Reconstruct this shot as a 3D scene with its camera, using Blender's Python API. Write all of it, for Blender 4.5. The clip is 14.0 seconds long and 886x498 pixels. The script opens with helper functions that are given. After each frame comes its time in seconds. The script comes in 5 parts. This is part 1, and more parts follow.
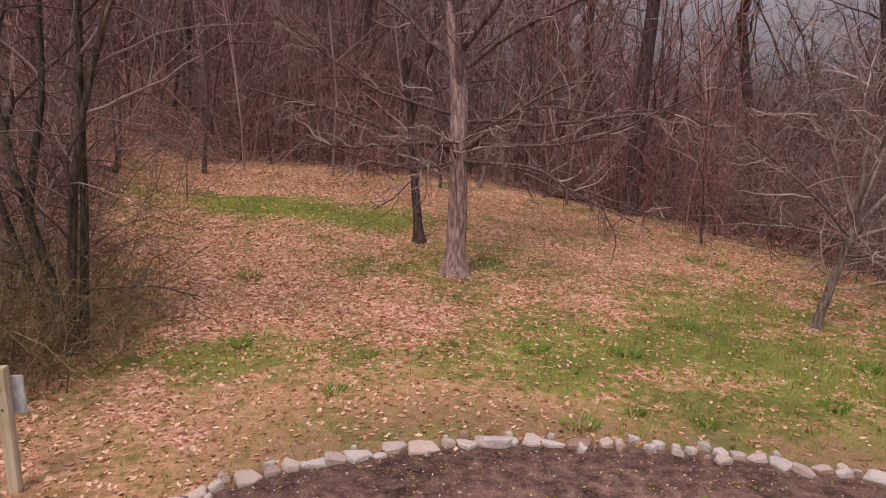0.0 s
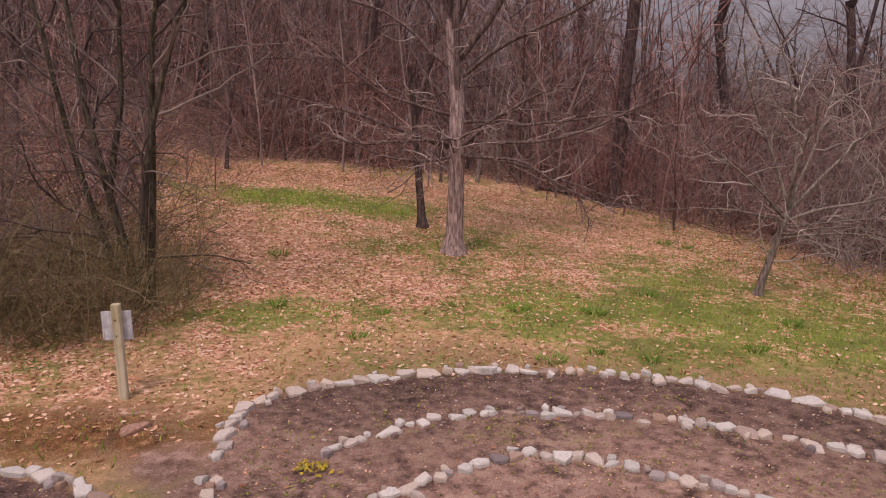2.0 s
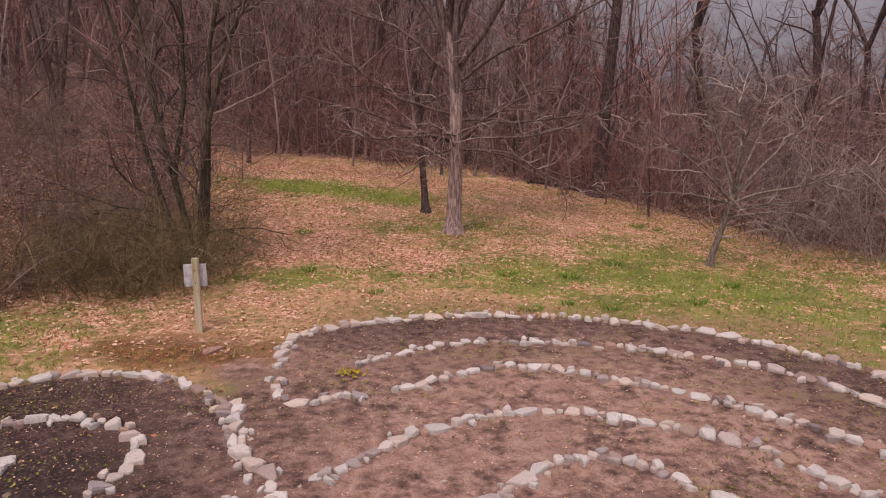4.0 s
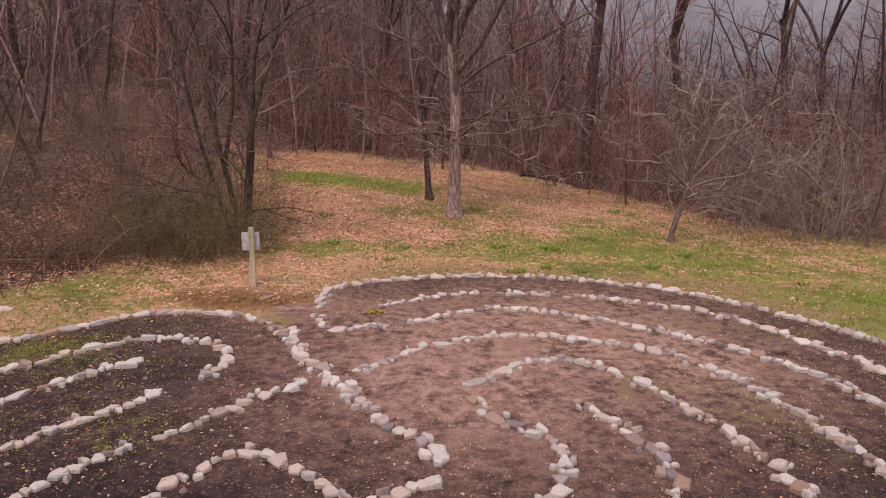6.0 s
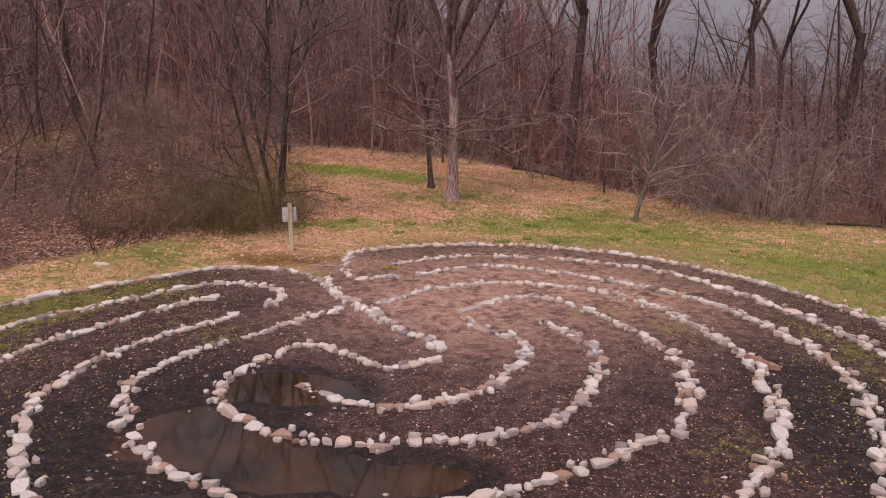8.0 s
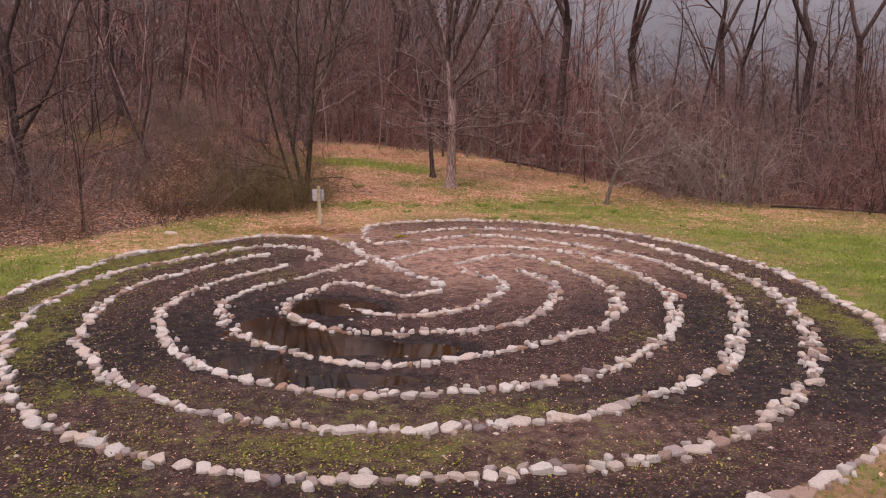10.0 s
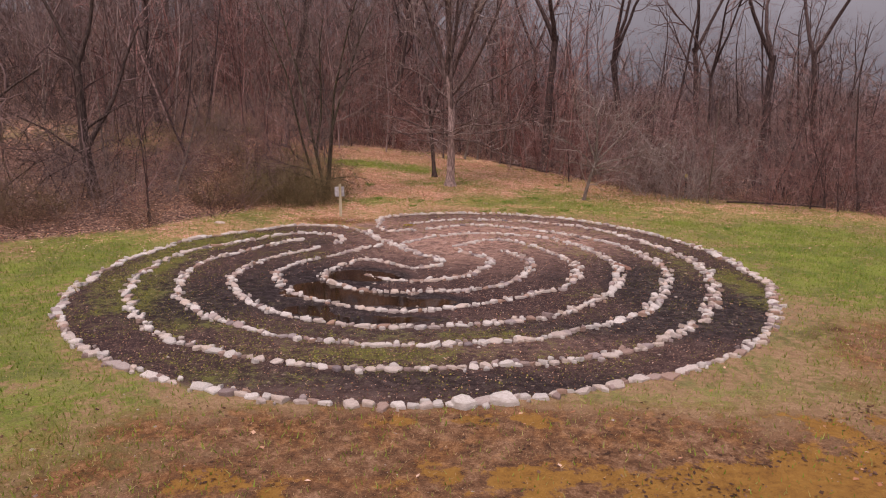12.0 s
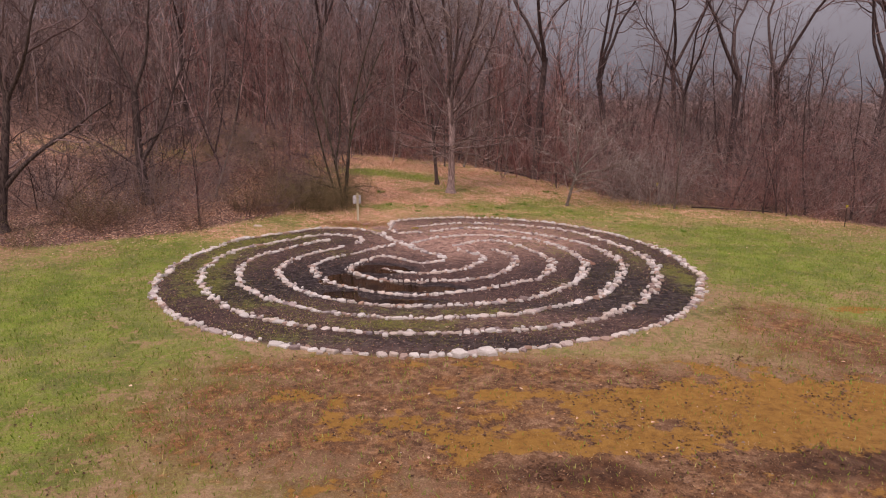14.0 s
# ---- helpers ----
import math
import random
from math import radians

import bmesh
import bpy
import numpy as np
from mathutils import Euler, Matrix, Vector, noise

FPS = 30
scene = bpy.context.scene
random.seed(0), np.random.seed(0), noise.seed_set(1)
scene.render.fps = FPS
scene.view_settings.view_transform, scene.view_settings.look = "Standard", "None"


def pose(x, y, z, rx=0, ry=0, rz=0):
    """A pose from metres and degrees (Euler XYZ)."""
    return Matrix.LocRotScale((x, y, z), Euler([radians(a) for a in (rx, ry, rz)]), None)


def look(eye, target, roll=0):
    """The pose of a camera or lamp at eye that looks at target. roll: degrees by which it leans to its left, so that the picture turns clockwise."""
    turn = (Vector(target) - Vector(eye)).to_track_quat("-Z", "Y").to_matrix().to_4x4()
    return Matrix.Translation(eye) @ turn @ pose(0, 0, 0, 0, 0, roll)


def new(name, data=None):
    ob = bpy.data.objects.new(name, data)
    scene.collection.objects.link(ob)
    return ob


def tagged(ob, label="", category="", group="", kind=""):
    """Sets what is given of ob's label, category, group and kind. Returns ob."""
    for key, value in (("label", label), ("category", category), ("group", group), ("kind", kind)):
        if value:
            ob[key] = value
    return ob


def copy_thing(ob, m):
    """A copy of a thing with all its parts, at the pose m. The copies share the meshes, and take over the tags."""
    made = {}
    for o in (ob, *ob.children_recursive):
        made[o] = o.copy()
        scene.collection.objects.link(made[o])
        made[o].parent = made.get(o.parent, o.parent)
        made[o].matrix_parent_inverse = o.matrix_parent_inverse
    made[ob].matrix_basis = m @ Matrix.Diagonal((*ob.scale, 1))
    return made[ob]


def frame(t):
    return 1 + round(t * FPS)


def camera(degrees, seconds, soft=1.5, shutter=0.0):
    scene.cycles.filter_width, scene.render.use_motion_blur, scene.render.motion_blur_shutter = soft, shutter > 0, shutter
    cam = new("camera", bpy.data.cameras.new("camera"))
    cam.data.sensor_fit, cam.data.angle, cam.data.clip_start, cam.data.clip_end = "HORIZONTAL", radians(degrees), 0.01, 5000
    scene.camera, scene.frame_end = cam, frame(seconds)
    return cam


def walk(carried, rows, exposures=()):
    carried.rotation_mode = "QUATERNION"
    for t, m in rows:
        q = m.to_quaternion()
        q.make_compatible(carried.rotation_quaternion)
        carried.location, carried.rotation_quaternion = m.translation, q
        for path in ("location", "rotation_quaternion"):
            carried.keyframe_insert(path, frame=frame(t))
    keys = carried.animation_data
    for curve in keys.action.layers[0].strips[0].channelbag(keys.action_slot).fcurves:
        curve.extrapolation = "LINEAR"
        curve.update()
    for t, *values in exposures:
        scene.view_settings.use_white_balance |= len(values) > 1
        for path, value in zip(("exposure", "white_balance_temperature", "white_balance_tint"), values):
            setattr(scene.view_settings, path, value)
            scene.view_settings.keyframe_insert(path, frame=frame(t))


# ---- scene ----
cam = camera(62.4, 14.0, soft=1.1)
METRES, EYE, TILT, LEAN, TURN = 22.0, 3.234, 0.0, 0.0, 0.0
ROWS = [
    (0.0, 0.0, 0.0, 0.0, 0.18, -11.68, -0.87),
    (0.5, 0.0002, -0.0208, 0.0009, 0.17, -11.68, -0.85),
    (1.0, -0.0, -0.0432, 0.0017, 0.15, -11.68, -0.84),
    (1.5, -0.0001, -0.0657, 0.0025, 0.16, -11.7, -0.82),
    (2.0, 0.0001, -0.089, 0.0029, 0.18, -11.68, -0.82),
    (2.5, -0.0001, -0.1138, 0.0034, 0.16, -11.69, -0.8),
    (3.0, -0.0005, -0.1399, 0.0036, 0.15, -11.66, -0.82),
    (5.5, -0.0026, -0.2865, 0.0068, 0.1, -11.71, -0.76),
    (6.0, -0.0031, -0.3192, 0.0077, 0.1, -11.72, -0.77),
    (6.5, -0.0033, -0.3529, 0.0083, 0.1, -11.71, -0.77),
    (7.0, -0.003, -0.3885, 0.0091, 0.11, -11.71, -0.77),
    (7.5, -0.0028, -0.4262, 0.0098, 0.12, -11.72, -0.77),
    (8.0, -0.0026, -0.4653, 0.01, 0.12, -11.72, -0.78),
    (10.5, -0.0023, -0.6748, 0.0157, 0.12, -11.8, -0.72),
    (11.0, -0.0024, -0.7181, 0.0189, 0.12, -11.81, -0.71),
    (11.5, -0.0022, -0.7622, 0.0249, 0.14, -11.82, -0.7),
    (12.0, -0.0023, -0.8072, 0.0328, 0.15, -11.83, -0.71),
    (12.5, -0.0024, -0.8531, 0.0401, 0.17, -11.84, -0.71),
    (13.0, -0.0025, -0.9, 0.051, 0.19, -11.86, -0.72),
    (13.5, -0.0028, -0.9461, 0.0613, 0.21, -11.87, -0.73),
    (14.0, -0.0033, -0.9945, 0.0715, 0.23, -11.88, -0.73),
]
walk(cam, [(t, pose(0, 0, EYE, TILT, LEAN, TURN) @ pose(METRES * x, METRES * y, METRES * z, 90 + pitch, roll, yaw)) for t, x, y, z, yaw, pitch, roll in ROWS],
     exposures=[(0.0, 0.34, 7200, 31), (14.0, 0.34, 7200, 31)])

# ---- light: an even overcast sky, brighter overhead than at the horizon ----
world = bpy.data.worlds.new("overcast_sky")
scene.world = world
world.use_nodes = True
wn, wl = world.node_tree.nodes, world.node_tree.links
sky = wn.new("ShaderNodeTexSky")
sky.sky_type = "NISHITA"
sky.sun_disc = False
sky.sun_elevation, sky.sun_rotation = radians(52), radians(200)
sky.air_density, sky.dust_density, sky.ozone_density = 1.5, 4.0, 1.0
grey = wn.new("ShaderNodeHueSaturation")
grey.inputs["Saturation"].default_value = 0.22
wl.new(sky.outputs[0], grey.inputs["Color"])
geo = wn.new("ShaderNodeTexCoord")
sep = wn.new("ShaderNodeSeparateXYZ")
wl.new(geo.outputs["Generated"], sep.inputs[0])
ramp = wn.new("ShaderNodeMapRange")
ramp.inputs["From Min"].default_value, ramp.inputs["From Max"].default_value = 0.0, 0.9
ramp.inputs["To Min"].default_value, ramp.inputs["To Max"].default_value = 0.72, 3.0
wl.new(sep.outputs["Z"], ramp.inputs["Value"])
cloud = wn.new("ShaderNodeTexNoise")
cloud.inputs["Scale"].default_value, cloud.inputs["Detail"].default_value = 3.0, 5.0
wl.new(geo.outputs["Generated"], cloud.inputs["Vector"])
cl = wn.new("ShaderNodeMapRange")
cl.inputs["From Min"].default_value, cl.inputs["From Max"].default_value = 0.3, 0.7
cl.inputs["To Min"].default_value, cl.inputs["To Max"].default_value = 0.86, 1.12
wl.new(cloud.outputs["Fac"], cl.inputs["Value"])
mul = wn.new("ShaderNodeMath")
mul.operation = "MULTIPLY"
wl.new(ramp.outputs[0], mul.inputs[0])
wl.new(cl.outputs[0], mul.inputs[1])
veil = wn.new("ShaderNodeMix")
veil.data_type = "RGBA"
veil.inputs[0].default_value = 0.8
wl.new(grey.outputs[0], veil.inputs[6])
veil.inputs[7].default_value = (4.35, 4.7, 5.45, 1)
mixw = wn.new("ShaderNodeVectorMath")
mixw.operation = "SCALE"
wl.new(veil.outputs[2], mixw.inputs[0])
wl.new(mul.outputs[0], mixw.inputs["Scale"])
bg = wn["Background"]
bg.inputs["Strength"].default_value = 0.05
wl.new(mixw.outputs[0], bg.inputs["Color"])

sun = new("sun", bpy.data.lights.new("sun", "SUN"))
sun.data.energy, sun.data.angle, sun.data.color = 1.5, radians(12), (1.0, 0.93, 0.85)
sun.matrix_world = look((-14, -30, 60), (0, 0, 0))


# ---- small tools ----
def lerp(a, b, w):
    return a + (b - a) * w


def smooth(a, b, v):
    w = np.clip((np.asarray(v, float) - a) / (b - a), 0, 1)
    return w * w * (3 - 2 * w)


def lattice(ix, iy, seed):
    h = (ix * 374761393 + iy * 668265263 + seed * 974711) & 0x7FFFFFFF
    h = ((h ^ (h >> 13)) * 1274126177) & 0x7FFFFFFF
    return ((h ^ (h >> 16)) & 0xFFFF) / 65535.0


def value_noise(x, y, seed=0):
    fx, fy = np.floor(x), np.floor(y)
    ix, iy = fx.astype(np.int64), fy.astype(np.int64)
    u, v = x - fx, y - fy
    u, v = u * u * (3 - 2 * u), v * v * (3 - 2 * v)
    a = lerp(lattice(ix, iy, seed), lattice(ix + 1, iy, seed), u)
    b = lerp(lattice(ix, iy + 1, seed), lattice(ix + 1, iy + 1, seed), u)
    return lerp(a, b, v)


def fbm(x, y, scale, seed=0, octaves=4):
    x, y = np.asarray(x, float) / scale, np.asarray(y, float) / scale
    total, amp, norm = 0.0, 1.0, 0.0
    for o in range(octaves):
        total = total + amp * value_noise(x * 2 ** o + 17.3 * o, y * 2 ** o - 9.1 * o, seed + o)
        norm += amp
        amp *= 0.5
    return total / norm


def patch(x, y, spots):
    """Soft oval patches: (x, y, half width, half depth, weight)."""
    total = np.zeros_like(np.asarray(x, float))
    for cx, cy, rx, ry, w in spots:
        total = total + w * np.exp(-(((x - cx) / rx) ** 2 + ((y - cy) / ry) ** 2))
    return total


def inside(x, y, poly):
    x, y = np.asarray(x, float), np.asarray(y, float)
    hit = np.zeros(x.shape, bool)
    for (x0, y0), (x1, y1) in zip(poly, poly[1:] + poly[:1]):
        if y0 != y1:
            hit ^= ((y0 > y) != (y1 > y)) & (x < (x1 - x0) * (y - y0) / (y1 - y0) + x0)
    return hit


def away(x, y, line, closed=False):
    """Distance to a polyline."""
    x, y = np.asarray(x, float), np.asarray(y, float)
    best = np.full(x.shape, 1e9)
    ends = line[1:] + (line[:1] if closed else [])
    for (x0, y0), (x1, y1) in zip(line, ends):
        dx, dy = x1 - x0, y1 - y0
        w = np.clip(((x - x0) * dx + (y - y0) * dy) / (dx * dx + dy * dy + 1e-9), 0, 1)
        best = np.minimum(best, np.hypot(x - x0 - w * dx, y - y0 - w * dy))
    return best


def spline(points, step=0.04):
    """A smooth line through the plan's points, evenly stepped."""
    p = [points[0]] + list(points) + [points[-1]]
    out = []
    for a, b, c, d in zip(p, p[1:], p[2:], p[3:]):
        a, b, c, d = (np.array(q, float) for q in (a, b, c, d))
        for u in np.linspace(0, 1, max(2, int(np.linalg.norm(c - b) / step)), endpoint=False):
            out.append(0.5 * (2 * b + (c - a) * u + (2 * a - 5 * b + 4 * c - d) * u ** 2 + (3 * b - a - 3 * c + d) * u ** 3))
    out.append(np.array(points[-1], float))
    return np.array(out)


# ---- the plan: stone rows of the labyrinth and the edge of the clearing ----
OUTER = [(-1.95, 4.0), (-2.02, 4.8), (-1.8, 5.35), (-1.1, 5.72), (0.2, 6.15), (1.5, 6.2), (2.75, 6.0), (4.0, 5.5), (5.2, 4.3), (6.2, 2.65), (6.78, 0.9),
         (6.98, -1.1), (6.8, -2.95), (6.0, -4.9), (4.9, -6.6), (3.2, -7.85), (1.25, -8.72), (-0.75, -9.1), (-2.9, -8.73), (-4.6, -7.85), (-5.8, -6.8),
         (-6.8, -5.4), (-7.35, -3.9), (-7.45, -1.5), (-6.78, 1.1), (-5.8, 2.3), (-4.65, 3.45), (-3.9, 3.75), (-3.1, 3.6), (-2.42, 3.1)]
SPINE = [(-2.42, 3.1), (-2.05, 2.5), (-1.8, 1.9), (-1.15, 0.9), (-0.8, 0.25), (-0.45, -0.2), (-0.1, -0.6)]
SECOND = [(-1.11, 4.14), (-0.2, 4.83), (0.75, 5.06), (2.0, 5.02), (3.1, 4.71), (4.4, 3.95), (5.3, 2.25), (5.85, 0.5), (6.0, -0.9), (5.8, -2.3), (5.2, -4.05),
          (4.35, -5.5), (2.95, -6.88), (1.45, -7.5), (-0.05, -7.75), (-1.4, -7.83), (-2.8, -7.46), (-4.26, -6.7), (-5.24, -5.69), (-6.1, -4.2), (-6.6, -2.4),
          (-6.45, -0.5), (-5.7, 0.8), (-4.73, 1.9), (-4.13, 2.47), (-3.5, 2.5), (-2.95, 2.2), (-2.78, 1.7), (-2.9, 1.1)]
THIRD = [(-1.9, 3.75), (-1.85, 3.35), (-1.6, 3.03), (-1.15, 3.17), (-0.5, 3.4), (0.05, 3.8), (0.7, 4.18), (1.6, 4.08), (2.9, 3.35), (3.7, 2.65), (4.5, 1.72),
         (4.95, 0.35), (5.1, -1.2), (4.75, -2.6), (4.0, -4.3), (3.3, -5.1), (1.8, -6.2), (0.5, -6.62), (-0.7, -6.8), (-2.2, -6.55), (-3.6, -5.85),
         (-4.6, -4.9), (-5.2, -4.0), (-5.6, -2.6), (-5.55, -1.1), (-5.06, -0.1), (-4.35, 1.1), (-3.88, 1.64)]
FOURTH = [(-3.2, 0.75), (-3.6, 0.2), (-4.03, -0.44), (-4.45, -1.4), (-4.6, -2.2), (-4.4, -3.1), (-3.63, -4.48), (-2.42, -5.42), (-1.15, -5.8), (0.3, -5.68),
          (1.75, -5.15), (2.8, -4.25), (3.4, -3.35), (3.85, -2.0), (4.02, -0.8), (3.9, 0.2), (3.4, 1.5), (2.8, 2.3), (1.5, 2.9), (0.65, 2.85), (0.0, 2.57),
          (-0.47, 2.19), (-1.05, 1.5)]
FIFTH = [(0.2, 1.0), (0.58, 1.35), (0.98, 1.79), (1.4, 1.95), (1.84, 1.76), (2.5, 0.85), (2.95, -0.2), (3.06, -1.2), (2.8, -2.4), (2.35, -3.2), (1.4, -3.9),
         (0.35, -4.5), (-0.5, -4.82), (-1.2, -4.8), (-2.1, -4.38), (-3.02, -3.63), (-3.5, -2.8), (-3.67, -2.1), (-3.4, -1.1), (-2.6, -0.1), (-2.1, 0.6), (-1.65, 1.1)]
SIXTH = [(1.42, 0.67), (1.82, -0.05), (2.03, -0.9), (1.9, -1.65), (1.45, -2.6), (1.0, -3.1), (0.4, -3.4), (-0.5, -3.54), (-1.2, -3.45), (-1.85, -3.2),
         (-2.35, -2.85), (-2.67, -2.2), (-2.55, -1.65), (-2.17, -0.98), (-1.77, -0.68), (-1.26, -1.03), (-0.85, -1.42), (-0.49, -1.42), (-0.2, -1.25)]
INNER = [(0.35, 0.7), (0.5, 0.2), (0.83, -0.15), (1.02, -0.4), (1.05, -1.0), (0.85, -1.5), (0.55, -2.0), (0.05, -2.45), (-0.58, -2.67), (-1.2, -2.43), (-1.7, -1.93)]
RIM = [tuple(p) for p in spline(OUTER, 0.5)]
CLEARING = [(-40, -6), (-16, -2.2), (-11, 0.0), (-8.6, 1.4), (-7.0, 4.4), (-4.7, 7.4), (-4.5, 10), (-5.2, 13.5), (-6.2, 16.4), (-5.6, 18.2), (-4.4, 19.0), (-3.2, 18.8), (-1.2, 18.7), (1.0, 19.6),
            (3.1, 18.5), (4.3, 17.0), (5.2, 14.8), (6.6, 12.0), (8.2, 10.4), (12.0, 8.0), (16.2, 5.2), (26, -1), (40, -8), (40, -70), (-40, -70)]
POOLS = [(-2.05, -2.0, 0.75, 0.55, 1.0), (-1.35, -2.2, 0.6, 0.5, 0.6), (-2.3, -3.5, 0.8, 0.6, 1.0), (-1.2, -4.1, 0.9, 0.5, 1.0), (-0.1, -4.1, 0.7, 0.4, 0.55),
         (-2.7, -4.75, 0.7, 0.45, 0.8), (-1.6, -5.3, 0.8, 0.4, 0.75), (-3.6, -3.7, 0.5, 0.5, 0.45), (-0.4, -5.3, 0.6, 0.3, 0.5), (-2.95, -2.9, 0.35, 0.7, 0.5)]


def relief(x, y):
    """The lie of the land: flat under the labyrinth, rising to a wooded bank and slope in the north-west, falling away a little in the north-east."""
    x, y = np.asarray(x, float), np.asarray(y, float)
    west = smooth(9, -6, x)
    north = np.logaddexp(0, (y - 5) / 1.2) * 1.2
    far = np.logaddexp(0, (y - 26) / 4) * 4
    side = np.logaddexp(0, (-x - 5) / 1.0) * smooth(-3, 5, y)
    z = 0.075 * np.minimum(north, 110) * west + 0.055 * np.minimum(far, 90) * smooth(8, -12, x) + 0.05 * np.minimum(side, 60)
    z = z + 1.15 * smooth(-5.9, -9.2, x) * smooth(9.0, 14.5, y)
    z = z - 0.035 * np.clip(np.logaddexp(0, (x + 0.6 * y - 16) / 2) * 2, 0, 40)
    return z


def ground_z(x, y):
    x, y = np.asarray(x, float), np.asarray(y, float)
    bumps = 0.10 * (fbm(x, y, 6, 3) - 0.5) * smooth(0, 6, np.hypot(x, y + 1.5) - 7.5) + 0.035 * (fbm(x, y, 0.9, 5) - 0.5)
    near = np.hypot(x + 0.3, y + 1.5) < 9
    dip = np.zeros_like(x)
    if np.any(near):
        dip[near] = 0.075 * np.minimum(patch(x[near], y[near], POOLS) * lerp(0.25, 1.65, 0.72 * fbm(x[near], y[near], 0.8, 9) + 0.28 * fbm(x[near], y[near], 0.22, 19, 2)), 1)
    return 0.085 + relief(x, y) + bumps - dip


def ground_at(x, y):
    return float(ground_z(np.array([float(x)]), np.array([float(y)]))[0])


# ---- materials ----
class Nodes:
    """A short hand for node materials."""

    def __init__(self, name):
        self.m = bpy.data.materials.new(name)
        self.m.use_nodes = True
        self.t = self.m.node_tree
        self.b = self.t.nodes["Principled BSDF"]
        self.place = self.t.nodes.new("ShaderNodeNewGeometry").outputs["Position"]

    def put(self, socket, value):
        if isinstance(value, bpy.types.NodeSocket):
            self.t.links.new(value, socket)
        elif isinstance(value, tuple) and len(value) == 3 and socket.type == "RGBA":
            socket.default_value = (*value, 1)
        else:
            socket.default_value = value

    def local(self):
        return self.t.nodes.new("ShaderNodeTexCoord").outputs["Object"]

    def noise(self, scale, detail=4, rough=0.55, vector=None, stretch=None):
        n = self.t.nodes.new("ShaderNodeTexNoise")
        v = vector or self.place
        if stretch:
            s = self.t.nodes.new("ShaderNodeVectorMath")
            s.operation = "MULTIPLY"
            self.put(s.inputs[0], v)
            s.inputs[1].default_value = stretch
            v = s.outputs[0]
        self.put(n.inputs["Vector"], v)
        n.inputs["Scale"].default_value, n.inputs["Detail"].default_value, n.inputs["Roughness"].default_value = scale, detail, rough
        return n.outputs["Fac"]

    def cells(self, scale, vector=None, feature="F1", out="Color"):
        n = self.t.nodes.new("ShaderNodeTexVoronoi")
        n.feature = feature
        self.put(n.inputs["Vector"], vector or self.place)
        n.inputs["Scale"].default_value = scale
        return n.outputs[out]

    def ramp(self, value, *stops):
        n = self.t.nodes.new("ShaderNodeValToRGB")
        while len(n.color_ramp.elements) < len(stops):
            n.color_ramp.elements.new(0.5)
        for e, (at, c) in zip(n.color_ramp.elements, stops):
            e.position, e.color = at, (*c, 1)
        self.put(n.inputs[0], value)
        return n.outputs[0]

    def span(self, value, a, b, lo=0.0, hi=1.0):
        n = self.t.nodes.new("ShaderNodeMapRange")
        n.interpolation_type = "SMOOTHSTEP"
        self.put(n.inputs["Value"], value)
        for key, v in (("From Min", a), ("From Max", b), ("To Min", lo), ("To Max", hi)):
            self.put(n.inputs[key], v)
        return n.outputs[0]

    def mix(self, w, a, b, how="MIX"):
        n = self.t.nodes.new("ShaderNodeMix")
        n.data_type, n.blend_type = "RGBA", how
        self.put(n.inputs[0], w)
        self.put(n.inputs[6], a)
        self.put(n.inputs[7], b)
        return n.outputs[2]

    def math(self, how, a, b=0.0):
        n = self.t.nodes.new("ShaderNodeMath")
        n.operation = how
        self.put(n.inputs[0], a)
        self.put(n.inputs[1], b)
        return n.outputs[0]

    def attr(self, name):
        n = self.t.nodes.new("ShaderNodeAttribute")
        n.attribute_name = name
        return n.outputs["Fac"]

    def chance(self):
        return self.t.nodes.new("ShaderNodeObjectInfo").outputs["Random"]

    def island(self):
        return self.t.nodes.new("ShaderNodeNewGeometry").outputs["Random Per Island"]

    def done(self, color, rough, bump=None, depth=0.01, strength=0.6, spec=0.35):
        self.put(self.b.inputs["Base Color"], color)
        self.put(self.b.inputs["Roughness"], rough)
        self.put(self.b.inputs["Specular IOR Level"], spec)
        if bump is not None:
            n = self.t.nodes.new("ShaderNodeBump")
            n.inputs["Strength"].default_value, n.inputs["Distance"].default_value = strength, depth
            self.put(n.inputs["Height"], bump)
            self.t.links.new(n.outputs[0], self.b.inputs["Normal"])
        return self.m


